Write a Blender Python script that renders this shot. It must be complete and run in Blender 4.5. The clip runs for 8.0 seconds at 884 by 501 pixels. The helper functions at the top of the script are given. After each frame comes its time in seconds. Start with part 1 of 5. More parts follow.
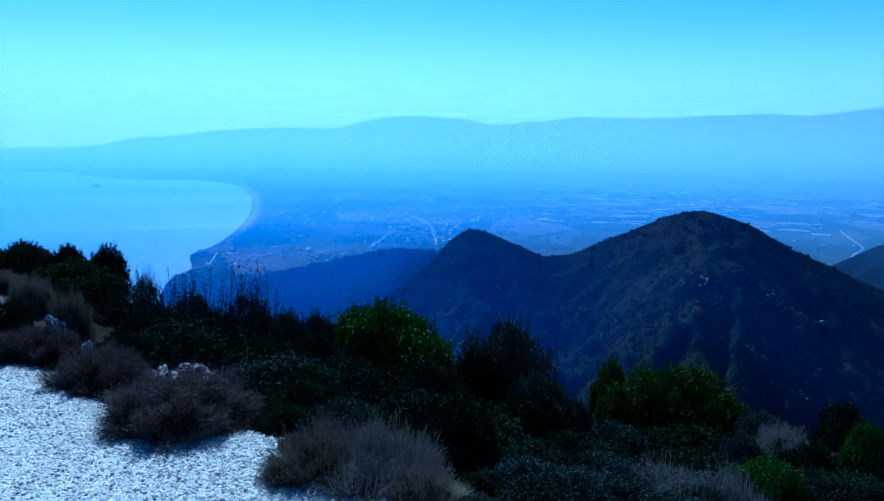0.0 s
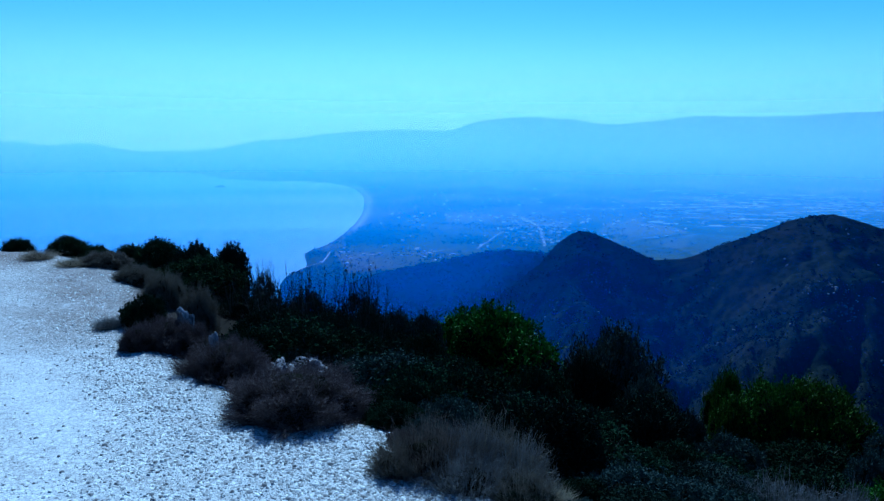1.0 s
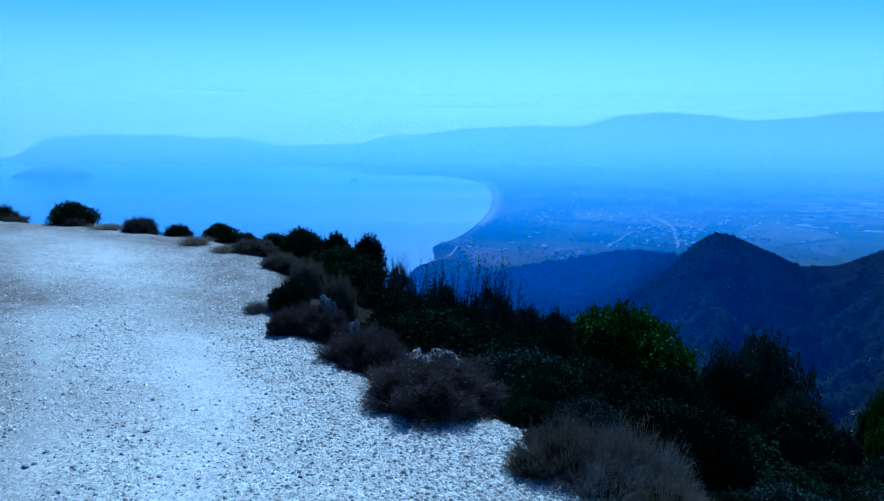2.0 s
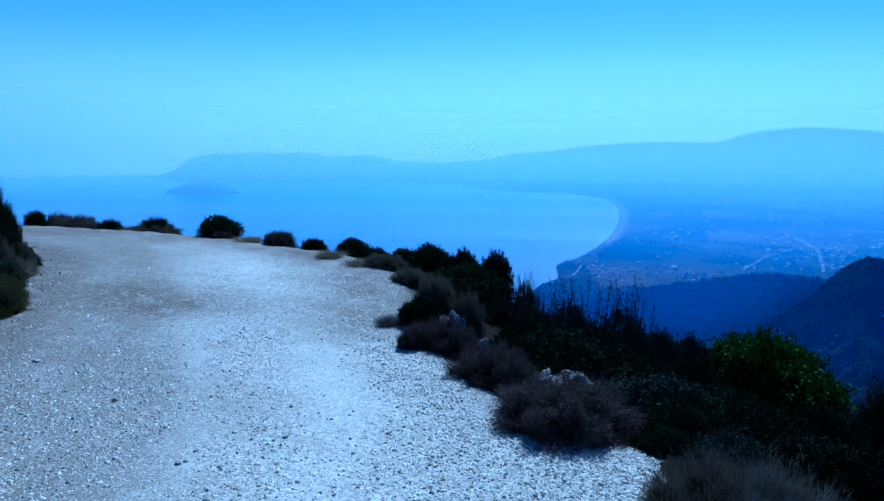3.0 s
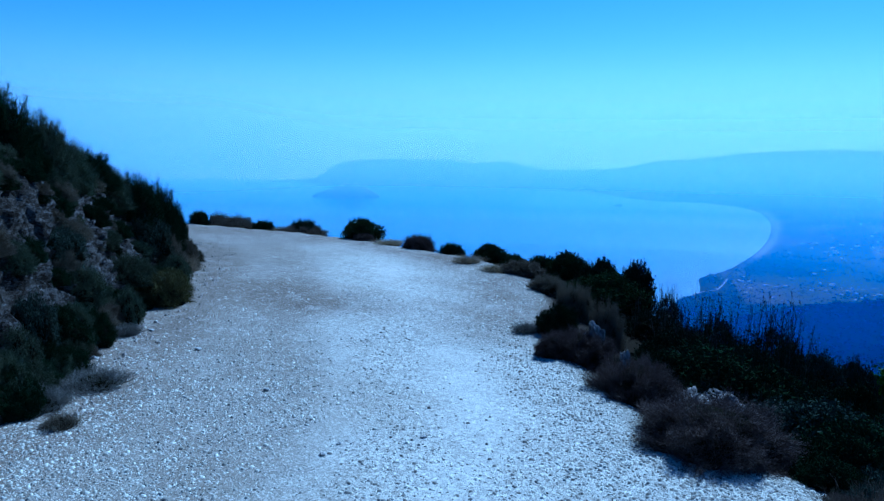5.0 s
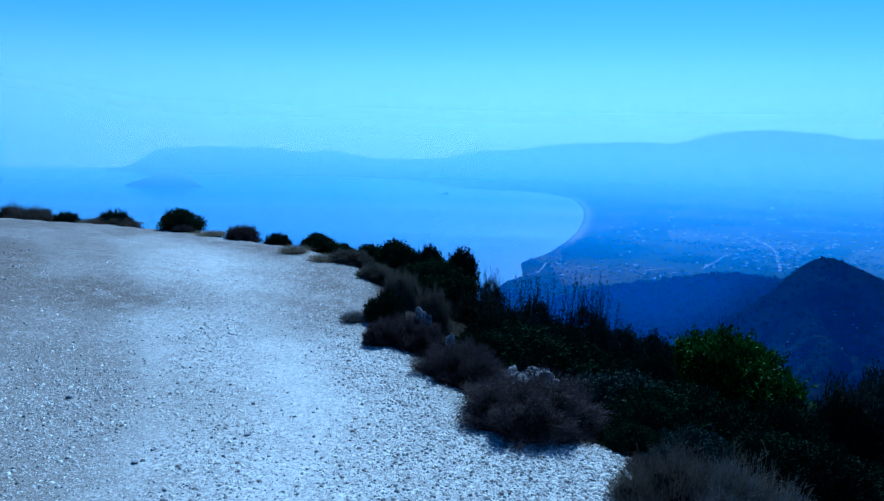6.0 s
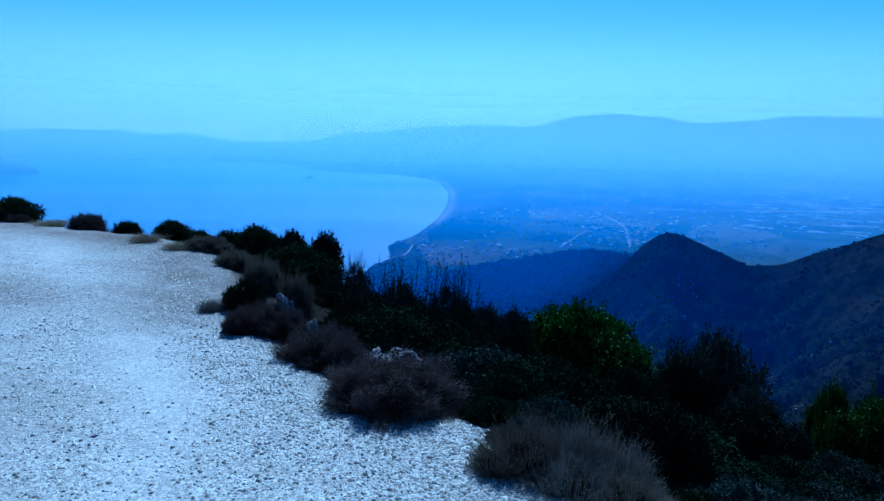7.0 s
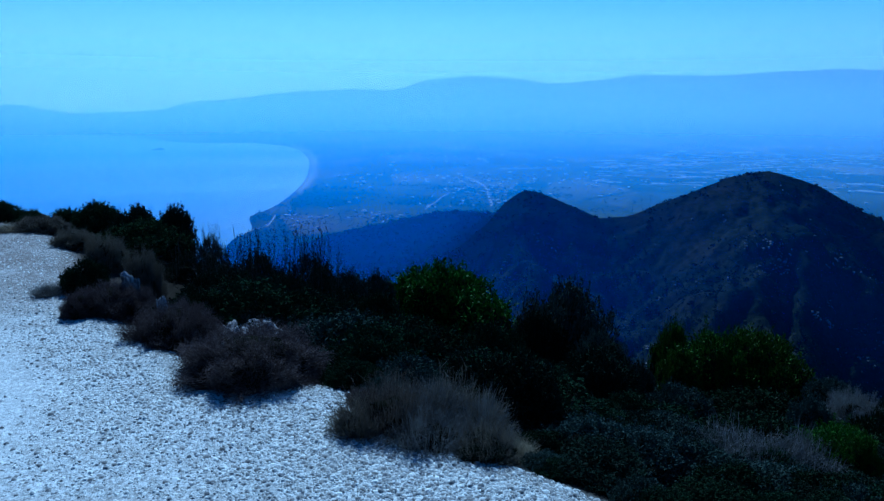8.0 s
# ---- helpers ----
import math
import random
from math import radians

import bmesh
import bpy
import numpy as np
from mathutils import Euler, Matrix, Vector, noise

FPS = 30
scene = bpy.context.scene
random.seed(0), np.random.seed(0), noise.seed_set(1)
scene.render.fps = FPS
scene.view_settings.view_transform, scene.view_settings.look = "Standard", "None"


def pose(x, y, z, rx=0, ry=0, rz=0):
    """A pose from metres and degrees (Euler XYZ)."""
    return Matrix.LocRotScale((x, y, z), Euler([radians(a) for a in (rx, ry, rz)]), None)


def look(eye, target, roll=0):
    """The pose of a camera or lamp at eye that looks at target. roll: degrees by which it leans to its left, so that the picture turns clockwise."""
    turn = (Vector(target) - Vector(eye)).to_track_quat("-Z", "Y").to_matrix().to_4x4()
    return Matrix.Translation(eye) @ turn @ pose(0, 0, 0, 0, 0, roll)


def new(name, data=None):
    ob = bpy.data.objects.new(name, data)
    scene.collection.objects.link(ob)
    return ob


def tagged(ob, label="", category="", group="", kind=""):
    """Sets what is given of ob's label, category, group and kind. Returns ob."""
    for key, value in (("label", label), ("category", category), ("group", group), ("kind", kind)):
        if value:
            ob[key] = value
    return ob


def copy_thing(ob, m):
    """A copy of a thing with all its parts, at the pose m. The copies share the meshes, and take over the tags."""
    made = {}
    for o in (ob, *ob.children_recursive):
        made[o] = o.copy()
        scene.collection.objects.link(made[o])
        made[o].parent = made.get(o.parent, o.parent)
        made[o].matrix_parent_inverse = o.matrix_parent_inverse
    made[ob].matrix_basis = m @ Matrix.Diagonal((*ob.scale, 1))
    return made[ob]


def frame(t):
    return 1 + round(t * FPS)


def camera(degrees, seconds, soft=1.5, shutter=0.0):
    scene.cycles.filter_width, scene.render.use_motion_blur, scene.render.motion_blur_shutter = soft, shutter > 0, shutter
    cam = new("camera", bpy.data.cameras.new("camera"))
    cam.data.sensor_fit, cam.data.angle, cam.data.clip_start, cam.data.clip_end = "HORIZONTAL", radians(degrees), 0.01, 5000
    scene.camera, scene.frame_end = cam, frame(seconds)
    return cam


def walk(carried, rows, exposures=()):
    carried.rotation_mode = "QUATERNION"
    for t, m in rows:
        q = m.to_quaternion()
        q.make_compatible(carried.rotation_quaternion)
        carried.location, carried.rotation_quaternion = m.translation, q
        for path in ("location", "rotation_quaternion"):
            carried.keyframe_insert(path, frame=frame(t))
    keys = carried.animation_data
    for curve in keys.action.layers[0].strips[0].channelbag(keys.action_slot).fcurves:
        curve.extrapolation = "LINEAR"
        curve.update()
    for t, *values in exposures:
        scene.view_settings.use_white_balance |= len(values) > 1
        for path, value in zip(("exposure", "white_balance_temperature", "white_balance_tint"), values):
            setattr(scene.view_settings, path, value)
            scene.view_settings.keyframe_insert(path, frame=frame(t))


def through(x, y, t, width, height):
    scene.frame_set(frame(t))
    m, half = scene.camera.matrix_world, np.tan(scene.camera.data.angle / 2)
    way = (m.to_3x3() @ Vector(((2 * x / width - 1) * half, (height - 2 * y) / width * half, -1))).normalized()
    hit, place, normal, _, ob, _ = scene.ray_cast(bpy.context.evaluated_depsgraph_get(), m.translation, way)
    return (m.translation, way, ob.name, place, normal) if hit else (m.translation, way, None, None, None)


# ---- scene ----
cam = camera(62.76, 8.0, soft=1.3)
# seconds, x, y, z, yaw, pitch, roll
PATH = [
    (0.0, -0.088, 0.007, 1.608, 3.27, -8.47, -0.79),
    (0.5, -0.075, -0.013, 1.614, 7.56, -8.68, -0.48),
    (1.0, -0.086, -0.033, 1.619, 11.8, -8.46, -0.42),
    (2.5, -0.212, -0.044, 1.615, 27.07, -8.66, -0.79),
    (3.0, -0.239, -0.046, 1.616, 31.74, -7.67, -0.61),
    (3.5, -0.276, -0.06, 1.611, 36.47, -7.29, -0.28),
    (4.0, -0.289, -0.066, 1.611, 40.94, -6.59, -0.65),
    (4.2, -0.307, -0.081, 1.602, 42.14, -6.62, -0.81),
    (4.7, -0.3, -0.066, 1.604, 43.5, -7.1, -0.95),
    (5.3, -0.281, -0.046, 1.606, 39.64, -7.68, -1.08),
    (5.5, -0.282, -0.039, 1.599, 36.9, -7.87, -1.31),
    (5.75, -0.28, -0.022, 1.599, 33.1, -7.66, -1.42),
    (6.0, -0.275, -0.007, 1.599, 29.1, -7.87, -1.49),
    (6.5, -0.246, -0.016, 1.606, 23.12, -7.85, -1.83),
    (7.0, -0.228, -0.0, 1.599, 18.5, -8.93, -1.48),
    (7.5, -0.173, 0.01, 1.59, 12.66, -10.67, -0.66),
    (8.0, -0.146, 0.014, 1.584, 7.57, -11.52, -0.19),
]
walk(cam, [(t, pose(x, y, z, 90 + pitch, roll, yaw)) for t, x, y, z, yaw, pitch, roll in PATH],
     exposures=[(0.0, 0.72, 3990, 0), (0.5, 0.56, 3980, 0), (1.0, 0.54, 3980, 0), (2.5, 0.45, 3980, 0), (4.2, 0.43, 3940, 0), (6.5, 0.41, 3940, 0), (7.0, 0.36, 3950, 0), (7.5, 0.29, 3970, 0), (8.0, 0.25, 3970, 0)])

# ---- sky and sun ----
SUN_AZ, SUN_EL = 16.0, 41.0          # degrees to the left of +y, degrees up
SEA, PLAIN = -160.0, -158.0
world = bpy.data.worlds.new("sky")
scene.world = world
world.use_nodes = True
wn = world.node_tree
sky = wn.nodes.new("ShaderNodeTexSky")
sky.sky_type, sky.sun_disc = "NISHITA", False
sky.sun_elevation, sky.sun_rotation = radians(SUN_EL), radians(-SUN_AZ)
sky.air_density, sky.dust_density, sky.ozone_density, sky.altitude = 1.0, 0.3, 3.0, 300
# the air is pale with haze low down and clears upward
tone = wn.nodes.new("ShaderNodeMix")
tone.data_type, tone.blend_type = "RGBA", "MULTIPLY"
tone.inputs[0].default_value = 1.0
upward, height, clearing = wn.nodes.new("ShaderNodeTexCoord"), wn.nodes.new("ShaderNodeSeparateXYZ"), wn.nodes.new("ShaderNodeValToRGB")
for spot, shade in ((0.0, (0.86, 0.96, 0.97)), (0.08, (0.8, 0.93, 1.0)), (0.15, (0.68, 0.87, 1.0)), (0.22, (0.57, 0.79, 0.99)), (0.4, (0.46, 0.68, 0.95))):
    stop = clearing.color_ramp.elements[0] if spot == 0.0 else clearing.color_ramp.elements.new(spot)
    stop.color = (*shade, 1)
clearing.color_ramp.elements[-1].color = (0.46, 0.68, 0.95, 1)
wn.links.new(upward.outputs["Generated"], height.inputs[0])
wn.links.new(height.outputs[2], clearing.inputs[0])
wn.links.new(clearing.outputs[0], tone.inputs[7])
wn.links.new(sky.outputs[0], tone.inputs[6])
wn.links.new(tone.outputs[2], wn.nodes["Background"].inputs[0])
wn.nodes["Background"].inputs[1].default_value = 0.067
sun = new("sun", bpy.data.lights.new("sun", "SUN"))
sun.data.energy, sun.data.angle, sun.data.color = 4.2, radians(0.6), (1.0, 0.95, 0.88)
sa, se = radians(SUN_AZ), radians(SUN_EL)
SUN_DIR = Vector((-math.sin(sa) * math.cos(se), math.cos(sa) * math.cos(se), math.sin(se)))
sun.matrix_world = look(SUN_DIR * 50, (0, 0, 0))

rng = np.random.default_rng(7)


# ---- materials ----
class Nodes:
    """A small builder of shader trees."""

    def __init__(self, name):
        self.mat = bpy.data.materials.new(name)
        self.mat.use_nodes = True
        self.tree = self.mat.node_tree
        self.bsdf = self.tree.nodes["Principled BSDF"]

    def add(self, kind, **sockets):
        n = self.tree.nodes.new("ShaderNode" + kind)
        return n

    def link(self, a, b):
        self.tree.links.new(a, b)

    def coords(self, world_space=True):
        if world_space:
            return self.add("NewGeometry").outputs["Position"]
        return self.add("TexCoord").outputs["Object"]

    def noise(self, vec, scale, detail=4.0, rough=0.55, stretch=None):
        n = self.add("TexNoise")
        n.inputs["Scale"].default_value, n.inputs["Detail"].default_value, n.inputs["Roughness"].default_value = scale, detail, rough
        if stretch:
            m = self.add("Mapping")
            m.inputs["Scale"].default_value = stretch
            self.link(vec, m.inputs["Vector"])
            vec = m.outputs["Vector"]
        self.link(vec, n.inputs["Vector"])
        return n.outputs["Fac"]

    def ramp(self, fac, stops):
        n = self.add("ValToRGB")
        e = n.color_ramp.elements
        while len(e) < len(stops):
            e.new(0.5)
        for el, (p, c) in zip(e, stops):
            el.position, el.color = p, (*c, 1) if len(c) == 3 else c
        self.link(fac, n.inputs["Fac"])
        return n.outputs["Color"]

    def span(self, fac, lo, hi, a=0.0, b=1.0):
        n = self.add("MapRange")
        n.interpolation_type = "SMOOTHSTEP"
        for key, v in (("From Min", lo), ("From Max", hi), ("To Min", a), ("To Max", b)):
            n.inputs[key].default_value = v
        self.link(fac, n.inputs["Value"])
        return n.outputs["Result"]

    def mix(self, fac, a, b, mode="MIX"):
        n = self.add("Mix")
        n.data_type, n.blend_type = "RGBA", mode
        for v, key in ((fac, 0), (a, 6), (b, 7)):
            if isinstance(v, (int, float)):
                n.inputs[key].default_value = v
            elif isinstance(v, tuple):
                n.inputs[key].default_value = (*v, 1)
            else:
                self.link(v, n.inputs[key])
        return n.outputs[2]

    def math(self, op, a, b=0.0):
        n = self.add("Math")
        n.operation = op
        for i, v in enumerate((a, b)):
            if isinstance(v, (int, float)):
                n.inputs[i].default_value = v
            else:
                self.link(v, n.inputs[i])
        return n.outputs[0]

    def attribute(self, name):
        n = self.add("Attribute")
        n.attribute_name = name
        s = self.add("SeparateColor")
        self.link(n.outputs["Color"], s.inputs[0])
        return s.outputs

    def finish(self, colour, rough=0.9, bump=None, strength=0.5, distance=0.02, gloss=0.3):
        if isinstance(colour, tuple):
            self.bsdf.inputs["Base Color"].default_value = (*colour, 1)
        else:
            self.link(colour, self.bsdf.inputs["Base Color"])
        if isinstance(rough, (int, float)):
            self.bsdf.inputs["Roughness"].default_value = rough
        else:
            self.link(rough, self.bsdf.inputs["Roughness"])
        self.bsdf.inputs["Specular IOR Level"].default_value = gloss
        if bump is not None:
            b = self.add("Bump")
            b.inputs["Strength"].default_value, b.inputs["Distance"].default_value = strength, distance
            self.link(bump, b.inputs["Height"])
            self.link(b.outputs[0], self.bsdf.inputs["Normal"])
        return self.mat


def leaf_material(name, dark, light, gloss=0.25, rough=0.6, through=0.25):
    """Leaves: colour by leaf and by bush, a little light let through."""
    n = Nodes(name)
    island = n.add("NewGeometry").outputs["Random Per Island"]
    bush = n.add("ObjectInfo").outputs["Random"]
    c = n.mix(island, dark, light)
    c = n.mix(n.span(n.noise(n.coords(False), 2.5), 0.35, 0.7), c, n.mix(0.6, c, light))
    h = n.add("HueSaturation")
    n.link(n.span(bush, 0, 1, 0.8, 1.2), h.inputs["Value"])
    n.link(n.span(bush, 0, 1, 0.485, 0.51), h.inputs["Hue"])
    n.link(c, h.inputs["Color"])
    mat = n.finish(h.outputs[0], rough, gloss=gloss)
    if through:
        t = n.add("BsdfTranslucent")
        n.link(h.outputs[0], t.inputs["Color"])
        m = n.add("MixShader")
        m.inputs[0].default_value = through
        n.link(n.bsdf.outputs[0], m.inputs[1])
        n.link(t.outputs[0], m.inputs[2])
        n.link(m.outputs[0], n.tree.nodes["Material Output"].inputs[0])
    return mat


def stone_material(name, dark, light, scale=9.0):
    n = Nodes(name)
    p = n.coords(False)
    big, fine = n.noise(p, scale), n.noise(p, scale * 7, 6, 0.7)
    c = n.mix(n.span(big, 0.35, 0.68), light, dark)
    c = n.mix(n.span(fine, 0.45, 0.75, 0.0, 0.5), c, dark)
    tint = n.add("NewGeometry").outputs["Random Per Island"]
    c = n.mix(n.span(tint, 0, 1, 0.0, 0.45), c, dark)
    return n.finish(c, 0.9, fine, 0.7, 0.01)


def bank_material():
    """Broken rock and dark earth of the cut bank, in leaning beds."""
    n = Nodes("bank_earth")
    p = n.coords()
    m = n.add("Mapping")
    m.inputs["Rotation"].default_value, m.inputs["Scale"].default_value = (0.5, 0.25, 0.4), (2.2, 2.2, 7.0)
    n.link(p, m.inputs["Vector"])
    beds, fine = n.noise(m.outputs[0], 1.3, 7, 0.72), n.noise(p, 22, 6, 0.75)
    c = n.mix(n.span(n.noise(p, 1.7, 5, 0.6), 0.35, 0.65), (0.014, 0.013, 0.012), (0.036, 0.034, 0.031))
    c = n.mix(n.span(beds, 0.46, 0.6, 0.0, 0.85), c, (0.085, 0.087, 0.09))
    c = n.mix(n.span(n.noise(m.outputs[0], 7.0, 5, 0.75), 0.54, 0.62, 0.0, 0.8), c, (0.115, 0.118, 0.122))
    c = n.mix(n.span(fine, 0.46, 0.58, 0.0, 0.95), c, (0.007, 0.0066, 0.006))
    return n.finish(c, 0.95, n.math("ADD", beds, n.math("MULTIPLY", fine, 0.5)), 0.9, 0.05, 0.1)


M_LENTISK = leaf_material("lentisk_leaves", (0.01, 0.02, 0.009), (0.028, 0.046, 0.018), gloss=0.0, through=0.04)
M_BRIGHT = leaf_material("fresh_leaves", (0.004, 0.011, 0.002), (0.047, 0.105, 0.009), gloss=0.02, through=0.07)
M_OLIVE = leaf_material("grey_leaves", (0.018, 0.028, 0.022), (0.052, 0.07, 0.054), gloss=0.0, through=0.04)
M_DARK = leaf_material("dark_leaves", (0.006, 0.011, 0.007), (0.017, 0.027, 0.017), gloss=0.0, through=0.04)
M_HEATH = leaf_material("heath_leaves", (0.006, 0.013, 0.007), (0.018, 0.034, 0.016), gloss=0.0, through=0.04)
M_BROWN = leaf_material("dry_thorns", (0.02, 0.016, 0.0165), (0.09, 0.072, 0.066), gloss=0.1, rough=0.9, through=0.1)
M_TAN = leaf_material("dry_olive_thorns", (0.05, 0.046, 0.034), (0.135, 0.122, 0.088), gloss=0.1, rough=0.9, through=0.1)
M_BANK = leaf_material("bank_leaves", (0.022, 0.031, 0.021), (0.085, 0.105, 0.066), gloss=0.0, through=0.05)
M_OLIVEY = leaf_material("olive_yellow_twigs", (0.032, 0.036, 0.014), (0.115, 0.118, 0.05), gloss=0.0, rough=0.9, through=0.06)
M_GRASS = leaf_material("dry_grass", (0.11, 0.1, 0.065), (0.28, 0.25, 0.17), gloss=0.15, rough=0.8, through=0.2)
M_GREY = leaf_material("grey_green_grass", (0.048, 0.05, 0.048), (0.16, 0.163, 0.15), gloss=0.1, rough=0.85, through=0.12)
M_BRUSH = leaf_material("dry_brush_twigs", (0.03, 0.027, 0.022), (0.15, 0.135, 0.1), gloss=0.1, rough=0.9, through=0.12)
M_GREYHEATH = leaf_material("grey_heath_leaves", (0.012, 0.022, 0.017), (0.042, 0.062, 0.052), gloss=0.0, through=0.04)
M_TWIG = stone_material("bark", (0.03, 0.025, 0.02), (0.1, 0.085, 0.07), 14)
# filler inside the plants: near-black, the shade of the interior put into colour
M_CORE = leaf_material("core_shade", (0.005, 0.006, 0.004), (0.01, 0.011, 0.007), gloss=0.0, through=0.0)
M_LIME = stone_material("limestone", (0.07, 0.068, 0.066), (0.4, 0.395, 0.385), 6)
M_SLAB = stone_material("grey_limestone", (0.04, 0.039, 0.038), (0.27, 0.268, 0.262), 8)
M_EARTH = bank_material()
M_CRAG = stone_material("crag", (0.08, 0.078, 0.072), (0.26, 0.25, 0.235), 1.5)
M_OUTCROP = stone_material("outcrop_rock", (0.045, 0.044, 0.042), (0.26, 0.256, 0.248), 0.8)
M_PEBBLE = stone_material("pebbles", (0.27, 0.28, 0.28), (0.66, 0.68, 0.67), 20)


def chip_material():
    """Gravel chips, each from slate grey to nearly white."""
    n = Nodes("gravel_chips")
    tint = n.add("NewGeometry").outputs["Random Per Island"]
    c = n.ramp(tint, [(0.0, (0.12, 0.12, 0.12)), (0.3, (0.26, 0.26, 0.255)), (0.55, (0.42, 0.425, 0.415)), (0.85, (0.56, 0.57, 0.555)), (1.0, (0.68, 0.69, 0.67))])
    c = n.mix(n.span(n.noise(n.coords(), 160, 4, 0.7), 0.45, 0.7, 0.0, 0.4), c, (0.2, 0.2, 0.195))
    c = n.mix(1.0, c, (0.98, 1.0, 0.92), "MULTIPLY")
    return n.finish(c, 0.9)


M_CHIP = chip_material()
M_HOUSE = stone_material("house_walls", (0.2, 0.195, 0.19), (0.5, 0.49, 0.47), 0.02)
M_ROOF = stone_material("roof_tiles", (0.2, 0.17, 0.145), (0.46, 0.43, 0.39), 0.02)
M_FARROAD = stone_material("pale_track", (0.1, 0.097, 0.09), (0.24, 0.233, 0.215), 0.06)
M_WOOD = leaf_material("far_trees", (0.015, 0.028, 0.012), (0.045, 0.07, 0.028), gloss=0.0, through=0.0)
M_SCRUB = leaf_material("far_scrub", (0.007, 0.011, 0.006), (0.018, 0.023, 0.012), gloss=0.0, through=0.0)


def ground_material():
    """Limestone gravel on the road, earth and dry grass beside it, scrub on the hills, fields on the plain, sand on the shore."""
    n = Nodes("ground")
    p = n.coords()
    road, soil, sand = n.attribute("zone")[:3]
    plain, mount, tracks = n.attribute("land")[:3]
    # gravel
    v = n.add("TexVoronoi")
    v.inputs["Scale"].default_value = 38
    n.link(p, v.inputs["Vector"])
    v2 = n.add("TexVoronoi")
    v2.inputs["Scale"].default_value = 95
    n.link(p, v2.inputs["Vector"])
    grey = n.add("SeparateColor")
    n.link(v.outputs["Color"], grey.inputs[0])
    fine = n.add("SeparateColor")
    n.link(v2.outputs["Color"], fine.inputs[0])
    grit = n.mix(n.span(grey.outputs[0], 0.1, 0.9), (0.33, 0.345, 0.345), (0.68, 0.71, 0.71))
    grit = n.mix(n.span(fine.outputs[0], 0.55, 1.0, 0.0, 0.7), grit, (0.68, 0.71, 0.71))
    grit = n.mix(n.span(fine.outputs[1], 0.6, 1.0, 0.0, 0.7), grit, (0.17, 0.175, 0.175))
    grit = n.mix(n.span(v.outputs["Distance"], 0.3, 0.8, 0.0, 0.35), grit, (0.2, 0.2, 0.195))
    dust = n.mix(n.noise(p, 60, 5, 0.7), (0.43, 0.45, 0.45), (0.68, 0.71, 0.71))
    worn = n.math("MAXIMUM", n.span(n.noise(p, 2.4, 8, 0.8), 0.4, 0.72, 0.0, 0.45), n.math("MULTIPLY", tracks, n.span(n.noise(p, 3.2, 6, 0.75), 0.3, 0.6, 0.3, 0.72)))
    gravel = n.mix(worn, grit, dust)
    gravel = n.mix(n.span(n.noise(p, 0.6, 6, 0.7), 0.42, 0.72, 0.0, 0.4), gravel, (0.27, 0.256, 0.225))
    band = n.add("Mapping")
    band.inputs["Rotation"].default_value, band.inputs["Scale"].default_value = (0, 0, 0.67), (0.22, 1.5, 1.0)
    n.link(p, band.inputs["Vector"])
    rut = n.span(n.noise(band.outputs[0], 1.1, 5, 0.65), 0.42, 0.62, 0.0, 1.0)
    gravel = n.mix(n.math("MULTIPLY", n.math("MULTIPLY", rut, n.math("SUBTRACT", 1.0, tracks)), 0.5), gravel, (0.25, 0.243, 0.22))
    # irregular grains, light and dark, fewer where the dust lies
    grain, chipped = n.noise(p, 82, 4, 0.85), n.noise(p, 60, 4, 0.85)
    bare = n.math("SUBTRACT", 1.0, n.math("MULTIPLY", worn, 0.6))
    gravel = n.mix(n.math("MULTIPLY", n.span(grain, 0.53, 0.6), n.math("MULTIPLY", bare, 0.9)), gravel, (0.11, 0.108, 0.105))
    gravel = n.mix(n.math("MULTIPLY", n.span(chipped, 0.54, 0.6), n.math("MULTIPLY", bare, 0.75)), gravel, (0.74, 0.75, 0.75))
    gravel = n.mix(1.0, gravel, (1.0, 1.0, 0.92), "MULTIPLY")
    earth = n.mix(n.noise(p, 25, 6, 0.7), (0.072, 0.061, 0.05), (0.192, 0.165, 0.132))
    earth = n.mix(n.span(chipped, 0.54, 0.62), earth, (0.5, 0.5, 0.48))
    earth = n.mix(n.span(grain, 0.54, 0.62, 0.0, 0.85), earth, (0.045, 0.042, 0.04))
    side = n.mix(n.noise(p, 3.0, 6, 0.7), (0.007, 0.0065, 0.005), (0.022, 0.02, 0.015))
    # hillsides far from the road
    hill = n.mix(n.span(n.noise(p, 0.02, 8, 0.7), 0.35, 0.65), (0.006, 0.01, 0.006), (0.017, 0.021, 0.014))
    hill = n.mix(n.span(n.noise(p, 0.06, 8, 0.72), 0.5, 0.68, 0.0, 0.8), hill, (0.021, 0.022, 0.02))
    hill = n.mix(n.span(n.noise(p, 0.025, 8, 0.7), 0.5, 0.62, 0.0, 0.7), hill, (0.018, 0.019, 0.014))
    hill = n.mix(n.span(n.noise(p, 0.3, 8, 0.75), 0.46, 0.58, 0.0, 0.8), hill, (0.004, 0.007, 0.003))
    hill = n.mix(n.span(n.noise(p, 0.22, 7, 0.8, (1, 1, 2.5)), 0.62, 0.72, 0.0, 0.7), hill, (0.13, 0.125, 0.115))
    dist = n.add("VectorMath")
    dist.operation = "LENGTH"
    n.link(p, dist.inputs[0])
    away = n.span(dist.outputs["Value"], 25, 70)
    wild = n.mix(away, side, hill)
    # fields
    f = n.add("TexVoronoi")
    f.inputs["Scale"].default_value = 0.009
    m = n.add("Mapping")
    m.inputs["Rotation"].default_value = (0, 0, 0.4)
    m.inputs["Scale"].default_value = (1.0, 0.55, 0.0)
    n.link(p, m.inputs["Vector"])
    n.link(m.outputs[0], f.inputs["Vector"])
    fs = n.add("SeparateColor")
